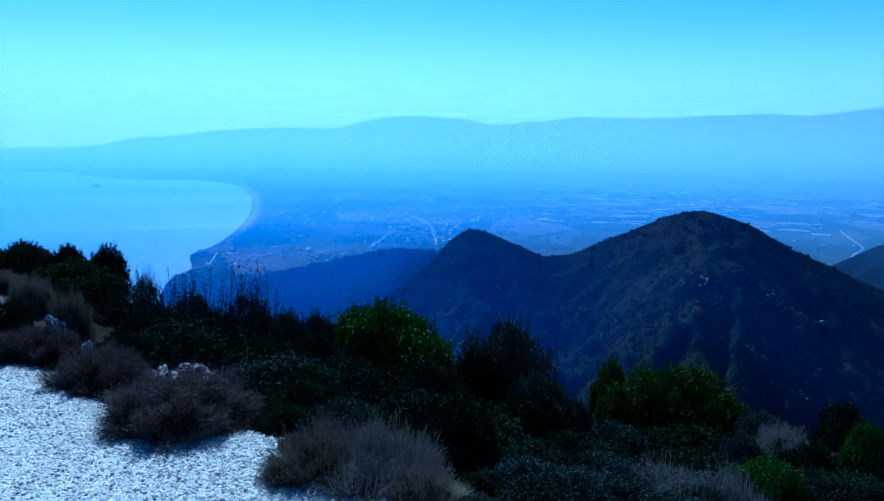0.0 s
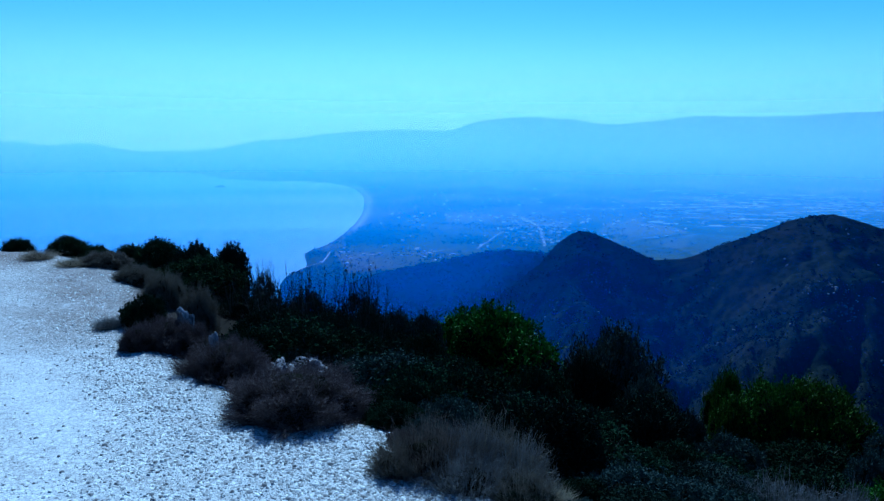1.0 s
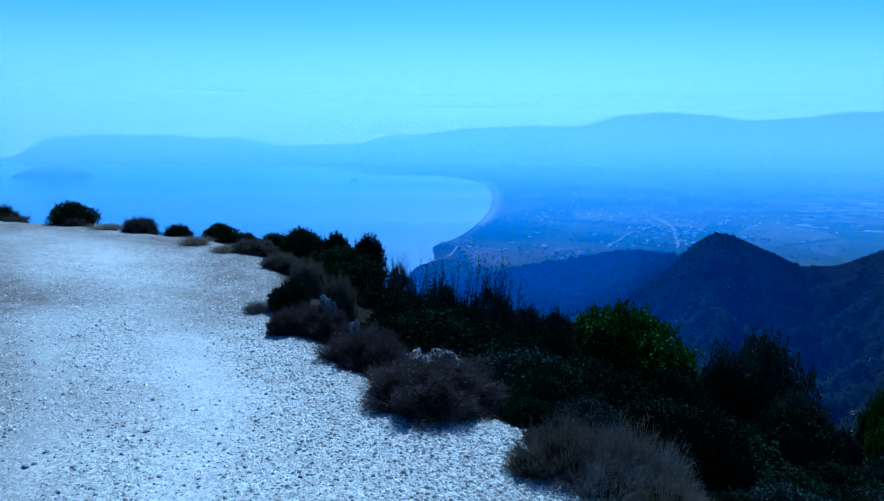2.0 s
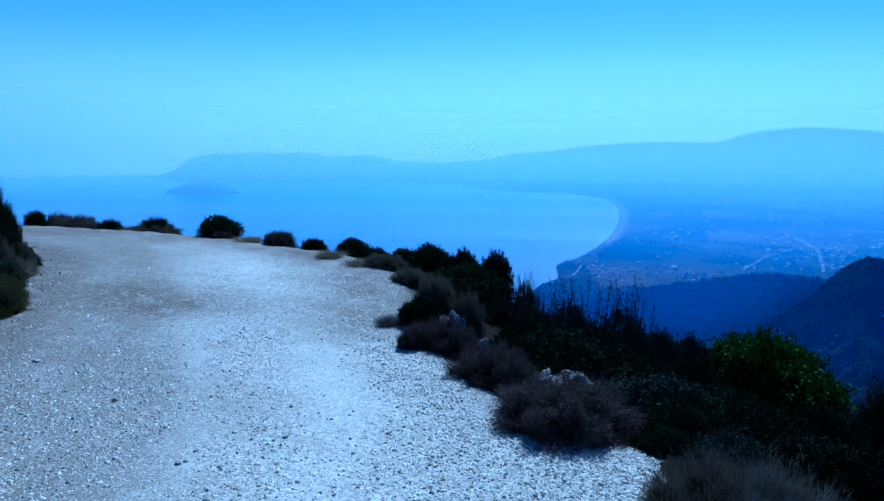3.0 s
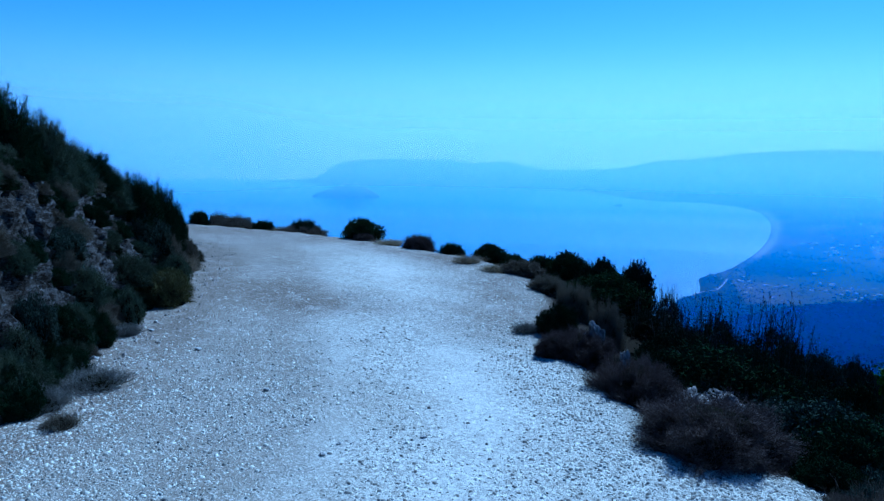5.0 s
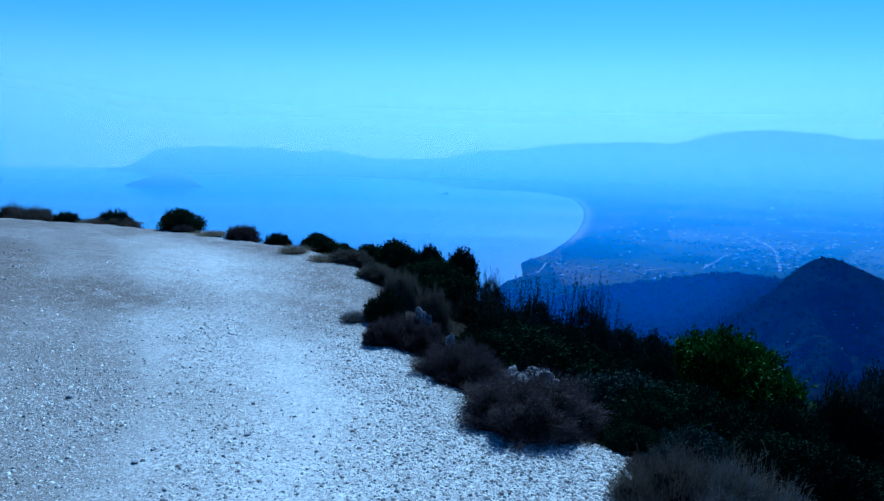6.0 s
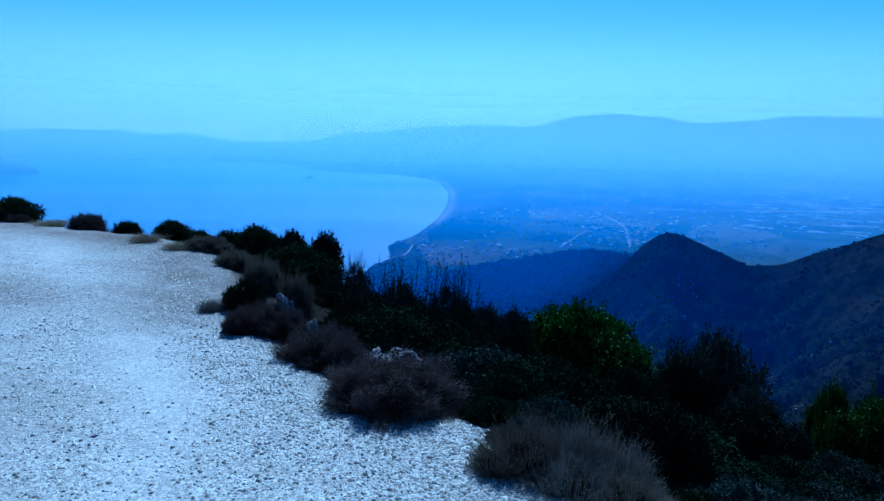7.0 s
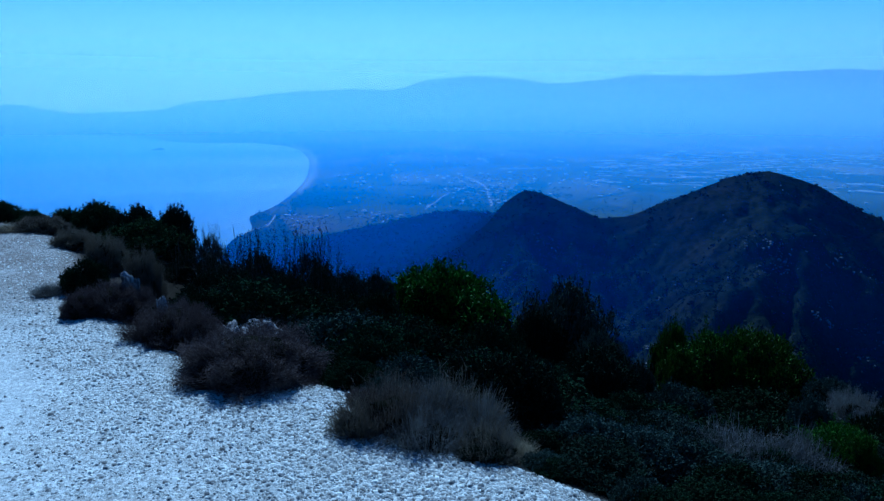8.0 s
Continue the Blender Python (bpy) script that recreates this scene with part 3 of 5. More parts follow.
def leafy_meshes(seed, count, leaf, lobes=22, shoots=0, dense=0.62, bare=1.0, sprigs=900):
    """An evergreen bush of unit half-width and height: limbs, core lumps that paint the inner shade, and leaves."""
    g = np.random.default_rng(seed)
    lb = lobes_of(g, lobes)
    if shoots:
        lb[:, 2] *= 0.62
    limbs = []
    for x, y, z, r in lb:
        e = np.array([x, y, z])
        mid = e * (0.5, 0.5, 0.45) + g.normal(0, 0.05, 3)
        limbs.append((np.array([(e[0] * 0.08, e[1] * 0.08, -0.08), mid, e]), (0.035, 0.022, 0.008)))
    share = lb[:, 3] ** 2
    which = g.choice(len(lb), count, p=share / share.sum())
    d = unit(g.normal(0, 1, (count, 3)) + (0, 0, 0.25))
    c = lb[which, :3] + d * lb[which, 3:4] * g.uniform(0.72, 1.06, (count, 1))
    keep = c[:, 2] > 0.01
    # leaves that lie deep inside other lumps are left out
    for k in range(len(lb)):
        inside = np.linalg.norm(c - lb[k, :3], axis=1) < lb[k, 3] * 0.7
        keep &= ~inside
    # fewer leaves low down and underneath, so the near-black core shows as shade
    thin = []
    keep &= g.uniform(0, 1, count) < np.clip(bare + (1 - bare) * (0.7 * c[:, 2] + 0.6 * d[:, 2]), bare, 1)
    c, d = c[keep], d[keep]
    if shoots:
        sc = []
        for k in range(shoots):
            a, q = g.uniform(0, 2 * math.pi), g.uniform(0.1, 0.85)
            b = np.array([q * math.cos(a), q * math.sin(a), 0.4])
            tip = b + np.array([g.normal(0, 0.12), g.normal(0, 0.12), g.uniform(0.2, 0.8)])
            limbs.append((np.array([b, (b + tip) / 2 + g.normal(0, 0.02, 3), tip]), (0.008, 0.005, 0.002)))
            for j in range(5):
                p = b + (tip - b) * g.uniform(0.2, 0.9)
                q = p + unit((tip - b) + g.normal(0, 0.18, 3)) * g.uniform(0.08, 0.22)
                thin.append((p, q))
                sc += [p + (q - p) * w + g.normal(0, 0.008, 3) for w in (0.5, 0.9)]
            for w in np.linspace(0.05, 0.95, 9):
                sc.append(b + (tip - b) * w + g.normal(0, 0.012, 3))
        c, d = np.concatenate([c, sc]), np.concatenate([d, unit(g.normal(0, 1, (len(sc), 3)) + (0, 0, 0.7))])
    # leafy sprigs that stand out of the crown and fray its outline
    which = g.choice(len(lb), sprigs, p=share / share.sum())
    sd = unit(g.normal(0, 1, (sprigs, 3)) + (0, 0, 0.55))
    sb = lb[which, :3] + sd * lb[which, 3:4] * 0.92
    clear = sb[:, 2] > 0.1
    for k in range(len(lb)):
        clear &= np.linalg.norm(sb - lb[k, :3], axis=1) > lb[k, 3] * 0.85
    sb, sd = sb[clear], unit(sd[clear] + g.normal(0, 0.35, (clear.sum(), 3)) + (0, 0, 0.45))
    se = sb + sd * g.uniform(0.06, 0.2, (len(sb), 1))
    w = g.uniform(0.1, 1.0, (len(sb), 13, 1))
    sc = (sb[:, None] + (se - sb)[:, None] * w + g.normal(0, 0.012, (len(sb), 13, 3))).reshape(-1, 3)
    c, d = np.concatenate([c, sc]), np.concatenate([d, unit(np.repeat(sd, 13, 0) * 0.8 + g.normal(0, 0.8, sc.shape))])
    lv, lf = leaves_at(g, c, d, leaf)
    if thin:
        sb, se = np.concatenate([sb, [p for p, q in thin]]), np.concatenate([se, [q for p, q in thin]])
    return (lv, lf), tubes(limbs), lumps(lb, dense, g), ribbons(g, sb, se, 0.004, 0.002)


def leafy_bush(name, seed, leaf_mat, count=7000, leaf=0.055, lobes=22, shoots=0, dense=0.62, bare=1.0):
    (lv, lf), (tv, tf), (cv, cf), (rv, rf) = leafy_meshes(seed, count, leaf, lobes, shoots, dense, bare)
    root = new(name)
    part("foliage", mesh_of("foliage", lv, lf, leaf_mat), root)
    part("limb_frame", mesh_of("limb_frame", tv, tf, M_TWIG), root, "thin grey-brown branches")
    tagged(part("sprig", mesh_of("sprig", rv, rf, M_TWIG), root, "fine outer sprigs"), kind="stuff")
    # added lumps that block the view through and paint the crown's inner shade
    tagged(part("core", mesh_of("core", cv, cf, M_CORE), root, "near-black filler lumps standing in for the shaded inside"), kind="stuff")
    return root


def ribbons(g, a, b, w0, w1):
    """Thin tapering blades from the points a to the points b."""
    d = unit(b - a)
    s = unit(np.cross(d, g.normal(0, 1, a.shape)))
    v = np.stack([a - s * w0, a + s * w0, b + s * w1, b - s * w1], 1)
    return v.reshape(-1, 3), np.arange(len(a) * 4).reshape(-1, 4)


def cushion_bush(name, seed, twig_mat, stems=1500, forks=9, width=0.006):
    """A thorny cushion: stems that spread from the foot to a low dome and fork into fine twigs."""
    g = np.random.default_rng(seed)
    lb = lobes_of(g, 9)
    u = g.uniform(0, 1, stems)
    a = g.uniform(0, 2 * math.pi, stems)
    up = np.arcsin(u)
    d = np.stack([np.cos(a) * np.cos(up), np.sin(a) * np.cos(up), np.sin(up)], 1)
    lump = 1 + 0.08 * np.sin(3 * a + seed) * np.cos(up) + 0.1 * np.sin(7 * a + 5 * up + seed) + 0.1 * np.sin(5 * a - 9 * up + 2 * seed) + g.normal(0, 0.05, stems)
    dome = np.stack([np.cos(a) * np.cos(up) ** 0.85, np.sin(a) * np.cos(up) ** 0.85, np.sin(up) ** 0.95], 1)
    tip = dome * (0.88 * lump[:, None])
    foot = d * 0.12 * (1, 1, 0)
    mid = foot + (tip - foot) * 0.55 + g.normal(0, 0.05, (stems, 3))
    vs, fs, n = [], [], 0
    for p, q, w0, w1 in ((foot, mid, width * 1.2, width), (mid, tip, width, width * 0.5)):
        v, f = ribbons(g, p, q, w0, w1)
        vs.append(v), fs.append(f + n)
        n += len(v)
    for k in range(forks):
        t = g.uniform(0.35, 1.0, (stems, 1))
        p = mid + (tip - mid) * t
        q = p + unit(d * 0.6 + g.normal(0, 0.9, d.shape)) * g.uniform(0.03, 0.11, (stems, 1))
        q[:, 2] = np.maximum(q[:, 2], 0.0)
        v, f = ribbons(g, p, q, width * 0.6, width * 0.3)
        vs.append(v), fs.append(f + n)
        n += len(v)
    c = tip[g.integers(0, stems, stems * 4)] + g.normal(0, 0.035, (stems * 4, 3))
    c[:, 2] = np.maximum(c[:, 2], 0.01)
    lv, lf = leaves_at(g, c, unit(c), 0.02, 0.6)
    root = new(name)
    part("thorny_crown", mesh_of("thorny_crown", np.concatenate(vs), np.concatenate(fs), twig_mat), root)
    part("foliage", mesh_of("foliage", lv, lf, twig_mat), root)
    # near-black lumps under the fuzz, painting the shade inside the cushion
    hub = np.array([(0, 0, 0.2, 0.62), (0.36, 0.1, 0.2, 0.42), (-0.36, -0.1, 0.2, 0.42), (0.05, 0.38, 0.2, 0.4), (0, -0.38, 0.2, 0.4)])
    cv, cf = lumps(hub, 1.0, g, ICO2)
    tagged(part("core", mesh_of("core", cv, cf, M_CORE), root, "near-black filler lumps standing in for the shaded inside"), kind="stuff")
    return root


def brush_bush(name, seed, mat, stems=800, forks=10, width=0.0042):
    """A dry wispy bush: fine stems that fan upward from a broad foot and split into finer twigs."""
    g = np.random.default_rng(seed)
    a, q = g.uniform(0, 2 * math.pi, stems), np.sqrt(g.uniform(0, 1, stems))
    way = np.stack([np.cos(a), np.sin(a), np.zeros(stems)], 1)
    foot = way * q[:, None] * 0.5
    high = g.uniform(0.35, 0.95, stems) * (1 - 0.55 * q ** 2) * (1 + 0.14 * np.sin(3 * a + seed))
    tip = foot + way * (q * g.uniform(0.25, 0.62, stems))[:, None] + g.normal(0, 0.06, (stems, 3)) * (1, 1, 0) + high[:, None] * (0, 0, 1)
    mid = (foot + tip) / 2 + way * 0.04 + g.normal(0, 0.02, (stems, 3))
    vs, fs, n = [], [], 0
    for p, e, w0, w1 in ((foot, mid, width * 1.2, width), (mid, tip, width, width * 0.5)):
        v, f = ribbons(g, p, e, w0, w1)
        vs.append(v), fs.append(f + n)
        n += len(v)
    d = unit(tip - foot)
    for k in range(forks):
        p = foot + (tip - foot) * g.uniform(0.3, 1.0, (stems, 1))
        v, f = ribbons(g, p, p + unit(d + g.normal(0, 0.62, d.shape)) * g.uniform(0.06, 0.2, (stems, 1)), width * 0.7, width * 0.3)
        vs.append(v), fs.append(f + n)
        n += len(v)
    root = new(name)
    part("twig_crown", mesh_of("twig_crown", np.concatenate(vs), np.concatenate(fs), mat), root)
    # near-black lumps at the foot, painted shade behind the stems
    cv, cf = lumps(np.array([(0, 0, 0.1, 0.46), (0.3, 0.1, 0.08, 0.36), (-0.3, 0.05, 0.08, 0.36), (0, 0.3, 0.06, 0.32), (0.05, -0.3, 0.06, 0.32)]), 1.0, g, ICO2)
    part("thatch", mesh_of("thatch", cv, cf, M_CORE), root, "near-black filler lumps standing in for shade among the stems")
    return root


def grass_clump(name, seed, mat, blades=1800, spread=0.9, droop=0.35, width=0.005):
    """A tussock of curved dry blades of unit half-width and height."""
    g = np.random.default_rng(seed)
    a, q = g.uniform(0, 2 * math.pi, blades), np.sqrt(g.uniform(0, 1, blades))
    foot = np.stack([q * np.cos(a), q * np.sin(a), np.zeros(blades)], 1) * 0.62
    h = g.uniform(0.45, 1.05, (blades, 1)) * (1 - 0.45 * q[:, None] ** 2)
    lean = foot * spread * 0.5 + g.normal(0, 0.2, (blades, 3)) * (1, 1, 0)
    p1 = foot + lean * 0.35 + h * (0, 0, 0.5)
    p2 = foot + lean + h * (0, 0, 0.85) + g.normal(0, 0.03, (blades, 3))
    p3 = p2 + lean * droop + h * (0, 0, 0.12) + g.normal(0, 0.05, (blades, 3))
    vs, fs, n = [], [], 0
    for p, e, w0, w1 in ((foot, p1, width, width * 0.9), (p1, p2, width * 0.9, width * 0.6), (p2, p3, width * 0.6, width * 0.15)):
        v, f = ribbons(g, p, e, w0, w1)
        vs.append(v), fs.append(f + n)
        n += len(v)
    root = new(name)
    part("tuft", mesh_of("tuft", np.concatenate(vs), np.concatenate(fs), mat), root)
    # near-black lumps at the foot, painted shade behind the blades
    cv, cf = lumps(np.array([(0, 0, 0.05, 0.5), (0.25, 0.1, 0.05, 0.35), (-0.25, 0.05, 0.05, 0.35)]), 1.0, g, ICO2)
    part("thatch", mesh_of("thatch", cv, cf, M_CORE), root, "near-black filler lumps standing in for shade between the blades")
    return root


KINDS = {}


def plant(kind, x, y, half, height, turn=0.0, label="", group="", lift=0.0, narrow=1.0):
    """Sets a plant of a kind on the ground, with its half-width and height."""
    maker, base_label, category = KINDS[kind]
    height *= 1.12
    z = float(ground_z(x, y)[0]) - 0.13 * height + lift
    m = pose(x, y, z, 0, 0, turn) @ Matrix.Diagonal((half, half * narrow, height, 1))
    if kind not in MADE:
        MADE[kind] = maker()
        ob = MADE[kind]
    else:
        src = MADE[kind]
        ob = copy_thing(src, Matrix.Identity(4))
    ob.matrix_basis = m
    return tagged(ob, label or base_label, category, group)


MADE = {}
KINDS.update({
    "thorn_a": (lambda: cushion_bush("thorny_shrub", 31, M_BROWN, 4200, 9, 0.0042), "brown-purple dried thorny cushion shrub at the gravel edge", "shrub"),
    "thorn_b": (lambda: cushion_bush("thorny_shrub", 32, M_BROWN, 3600, 9, 0.0046), "brown thorny cushion shrub beside the gravel track", "shrub"),
    "thorn_c": (lambda: cushion_bush("thorny_shrub", 33, M_TAN, 3200, 9, 0.005), "olive-brown rounded thorny shrub beside the track", "shrub"),
    "lentisk_a": (lambda: leafy_bush("evergreen_bush", 41, M_LENTISK, 20000, 0.06, 24, 0, 0.7, 0.5), "dark green leafy evergreen bush on the slope", "bush"),
    "lentisk_b": (lambda: leafy_bush("evergreen_bush", 42, M_DARK, 20000, 0.06, 20, 0, 0.75, 0.4), "very dark green dense evergreen bush on the slope", "bush"),
    "bright_a": (lambda: leafy_bush("evergreen_bush", 43, M_BRIGHT, 26000, 0.055, 26, 0, 0.82, 0.12), "bright green rounded leafy bush on the slope", "bush"),
    "bright_b": (lambda: leafy_bush("evergreen_bush", 44, M_BRIGHT, 24000, 0.055, 20, 0, 0.82, 0.12), "fresh green leafy bush on the slope", "bush"),
    "olive_a": (lambda: leafy_bush("wild_olive", 45, M_OLIVE, 22000, 0.048, 26, 0, 0.75, 0.35), "grey-green wild olive bush with fine leaves", "bush"),
    "heath_a": (lambda: leafy_bush("low_shrub", 46, M_HEATH, 20000, 0.06, 26), "low dark green heath shrub covering the slope", "shrub"),
    "heath_b": (lambda: leafy_bush("low_shrub", 47, M_GREYHEATH, 20000, 0.055, 22), "low grey-green small-leaved shrub on the slope", "shrub"),
    "bank_a": (lambda: leafy_bush("bank_shrub", 61, M_BANK, 22000, 0.045, 30), "grey-green fine-leaved shrub growing on the earth bank", "shrub"),
    "bank_b": (lambda: leafy_bush("bank_shrub", 62, M_OLIVE, 20000, 0.05, 26), "dull green fine-leaved shrub growing on the earth bank", "shrub"),
    "bank_c": (lambda: cushion_bush("broom_bush", 63, M_BANK, 2800, 10, 0.006), "grey-green wispy broom-like shrub growing on the earth bank", "shrub"),
    "bank_d": (lambda: cushion_bush("heather_bush", 64, M_HEATH, 2800, 10, 0.007), "dark green wispy shrub growing on the earth bank", "shrub"),
    "bank_e": (lambda: cushion_bush("olive_cushion", 65, M_OLIVEY, 3000, 9, 0.0055), "yellowish olive-green bushy shrub at the foot of the bank", "shrub"),
    "shoots": (lambda: leafy_bush("twiggy_shrub", 48, M_DARK, 9000, 0.045, 20, 44, 0.4), "dark twiggy shrub with upright bare shoots", "shrub"),
    "thorn_d": (lambda: cushion_bush("thorny_shrub", 34, M_GREY, 2600, 7, 0.004), "pale grey dried thorny shrub at the gravel edge", "shrub"),
    "brush_a": (lambda: brush_bush("dry_brush", 36, M_BRUSH), "tan-grey wispy dried bush with fine twigs at the gravel edge", "shrub"),
    "brush_b": (lambda: brush_bush("dry_brush", 37, M_GREY, 800, 10, 0.004), "pale grey wispy dried bush on the slope edge", "shrub"),
    "grass": (lambda: grass_clump("grass_tussock", 51, M_GRASS), "dry straw-coloured grass tussock", "grass"),
    "grey_grass": (lambda: grass_clump("grass_tussock", 52, M_GREY, 2600, 1.1, 0.5), "grey-green dry grassy shrub at the road edge", "grass"),
})


def polar(az, r):
    return -r * math.sin(radians(az)), r * math.cos(radians(az))


# kind, x, y, half-width, height, turn: along the edge of the road
EDGE_PLANTS = [
    ("thorn_a", -1.82, 3.94, 0.48, 0.32, 20),
    ("thorn_b", -2.65, 4.61, 0.37, 0.32, 80),
    ("thorn_a", -3.43, 5.14, 0.33, 0.28, 150),
    ("thorn_b", -3.57, 4.93, 0.17, 0.19, 10),
    ("heath_a", -3.98, 5.62, 0.21, 0.29, 30),
    ("thorn_c", -3.89, 6.38, 0.20, 0.46, 60),
    ("thorn_c", -4.64, 6.98, 0.26, 0.39, 200),
    ("thorn_c", -5.40, 7.56, 0.28, 0.24, 110),
    ("thorn_c", -6.38, 8.33, 0.34, 0.21, 310),
    ("grey_grass", -4.19, 5.41, 0.12, 0.12, 0),
    ("brush_a", -0.86, 3.36, 0.30, 0.30, 140),
    ("brush_a", -0.56, 3.50, 0.33, 0.38, 60),
    ("brush_b", -0.42, 3.42, 0.22, 0.33, 10),
    ("brush_b", -0.62, 3.20, 0.25, 0.22, 200),
    ("brush_a", -0.36, 3.16, 0.20, 0.22, 80),
    ("grey_grass", -0.64, 3.41, 0.16, 0.34, 10),
    ("heath_a", -1.22, 4.35, 0.30, 0.30, 10),
    ("heath_a", -1.20, 3.98, 0.20, 0.16, 210),
    ("heath_b", -0.98, 3.78, 0.17, 0.14, 120),
    ("thorn_b", -1.06, 3.62, 0.10, 0.09, 30),
    ("heath_b", -0.90, 4.10, 0.28, 0.26, 70),
    ("brush_a", -1.00, 3.24, 0.15, 0.18, 10),
    ("grass", -0.22, 3.31, 0.11, 0.12, 90),
    ("heath_b", 0.18, 3.72, 0.30, 0.24, 30),
    ("heath_b", 0.48, 3.72, 0.28, 0.23, 120),
    ("brush_b", 1.09, 4.16, 0.42, 0.38, 200),
    ("brush_b", 1.38, 4.12, 0.34, 0.40, 20),
    ("heath_b", 0.85, 4.40, 0.28, 0.23, 100),
    ("heath_b", 1.34, 3.84, 0.28, 0.16, 10),
    ("lentisk_a", -11.28, 9.55, 0.53, 0.46, 0),
    ("thorn_b", -9.32, 9.22, 0.32, 0.29, 50),
    ("bank_d", -8.51, 9.21, 0.25, 0.24, 0),
    ("bank_d", -13.18, 9.59, 0.37, 0.43, 70),
    ("thorn_c", -13.15, 9.46, 0.64, 0.24, 20),
    ("bank_d", -14.34, 9.33, 0.31, 0.32, 20),
    ("thorn_c", -15.37, 9.21, 0.57, 0.41, 20),
    ("bank_d", -15.85, 8.59, 0.25, 0.34, 120),
    ("thorn_c", -15.82, 9.05, 0.30, 0.45, 60),
    ("thorn_c", -14.87, 9.08, 0.31, 0.23, 90),
    ("thorn_b", -10.86, 9.27, 0.24, 0.15, 0),
    ("grass", -10.01, 9.17, 0.32, 0.12, 0),
    ("grass", -7.53, 8.47, 0.25, 0.15, 40),
    ("grass", -13.51, 9.31, 0.27, 0.17, 0),
    ("grass", -6.70, 8.12, 0.23, 0.12, 40),
]
for kind, x, y, half, height, turn in EDGE_PLANTS:
    plant(kind, x, y, half, height, turn)

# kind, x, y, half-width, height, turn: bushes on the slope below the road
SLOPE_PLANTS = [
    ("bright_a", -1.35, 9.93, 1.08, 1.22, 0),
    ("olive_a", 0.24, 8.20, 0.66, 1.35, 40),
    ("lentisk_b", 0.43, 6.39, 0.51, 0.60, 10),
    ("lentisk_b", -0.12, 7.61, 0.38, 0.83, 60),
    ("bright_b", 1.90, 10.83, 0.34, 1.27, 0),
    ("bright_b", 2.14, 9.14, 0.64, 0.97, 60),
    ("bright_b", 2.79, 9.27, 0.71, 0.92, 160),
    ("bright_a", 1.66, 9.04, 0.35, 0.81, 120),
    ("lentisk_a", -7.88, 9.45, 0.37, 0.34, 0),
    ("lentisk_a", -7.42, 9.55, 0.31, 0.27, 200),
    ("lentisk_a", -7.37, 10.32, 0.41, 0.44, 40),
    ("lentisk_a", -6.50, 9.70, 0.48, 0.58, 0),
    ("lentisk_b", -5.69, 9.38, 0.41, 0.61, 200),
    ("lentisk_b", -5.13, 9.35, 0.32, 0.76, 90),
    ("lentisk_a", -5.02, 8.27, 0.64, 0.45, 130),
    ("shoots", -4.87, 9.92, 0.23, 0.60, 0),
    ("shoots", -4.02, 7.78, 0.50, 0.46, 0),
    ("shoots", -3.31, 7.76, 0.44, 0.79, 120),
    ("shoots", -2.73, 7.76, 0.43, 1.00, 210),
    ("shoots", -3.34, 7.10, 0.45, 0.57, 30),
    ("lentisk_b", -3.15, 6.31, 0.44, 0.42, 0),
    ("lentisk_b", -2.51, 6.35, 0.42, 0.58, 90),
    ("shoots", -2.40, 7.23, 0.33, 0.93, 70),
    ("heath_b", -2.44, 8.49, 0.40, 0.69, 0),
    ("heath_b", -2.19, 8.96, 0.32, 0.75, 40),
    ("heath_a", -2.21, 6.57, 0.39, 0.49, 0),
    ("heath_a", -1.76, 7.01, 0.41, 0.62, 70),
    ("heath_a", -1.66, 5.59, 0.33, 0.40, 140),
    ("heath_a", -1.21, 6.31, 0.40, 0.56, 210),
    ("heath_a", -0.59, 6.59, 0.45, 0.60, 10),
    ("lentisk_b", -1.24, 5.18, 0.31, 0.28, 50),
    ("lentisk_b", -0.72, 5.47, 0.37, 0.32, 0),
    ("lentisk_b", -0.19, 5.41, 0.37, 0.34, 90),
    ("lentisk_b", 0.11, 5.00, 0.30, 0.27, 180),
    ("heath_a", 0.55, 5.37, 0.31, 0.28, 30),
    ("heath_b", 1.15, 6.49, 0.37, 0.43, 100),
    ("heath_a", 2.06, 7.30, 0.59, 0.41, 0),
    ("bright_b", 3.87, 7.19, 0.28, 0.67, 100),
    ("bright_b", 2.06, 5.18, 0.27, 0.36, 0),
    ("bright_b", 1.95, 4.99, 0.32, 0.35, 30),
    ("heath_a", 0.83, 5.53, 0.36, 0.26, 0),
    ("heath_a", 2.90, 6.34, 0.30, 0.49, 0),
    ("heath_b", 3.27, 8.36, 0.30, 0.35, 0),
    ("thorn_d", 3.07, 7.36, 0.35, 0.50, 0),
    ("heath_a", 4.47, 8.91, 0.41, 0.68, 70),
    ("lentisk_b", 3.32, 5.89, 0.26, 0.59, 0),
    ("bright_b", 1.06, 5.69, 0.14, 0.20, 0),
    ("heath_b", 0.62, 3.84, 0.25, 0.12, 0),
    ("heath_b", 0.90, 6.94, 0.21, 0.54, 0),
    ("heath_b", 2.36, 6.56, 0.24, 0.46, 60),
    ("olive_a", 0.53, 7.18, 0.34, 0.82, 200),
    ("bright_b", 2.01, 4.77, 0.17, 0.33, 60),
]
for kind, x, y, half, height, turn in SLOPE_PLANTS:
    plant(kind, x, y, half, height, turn)

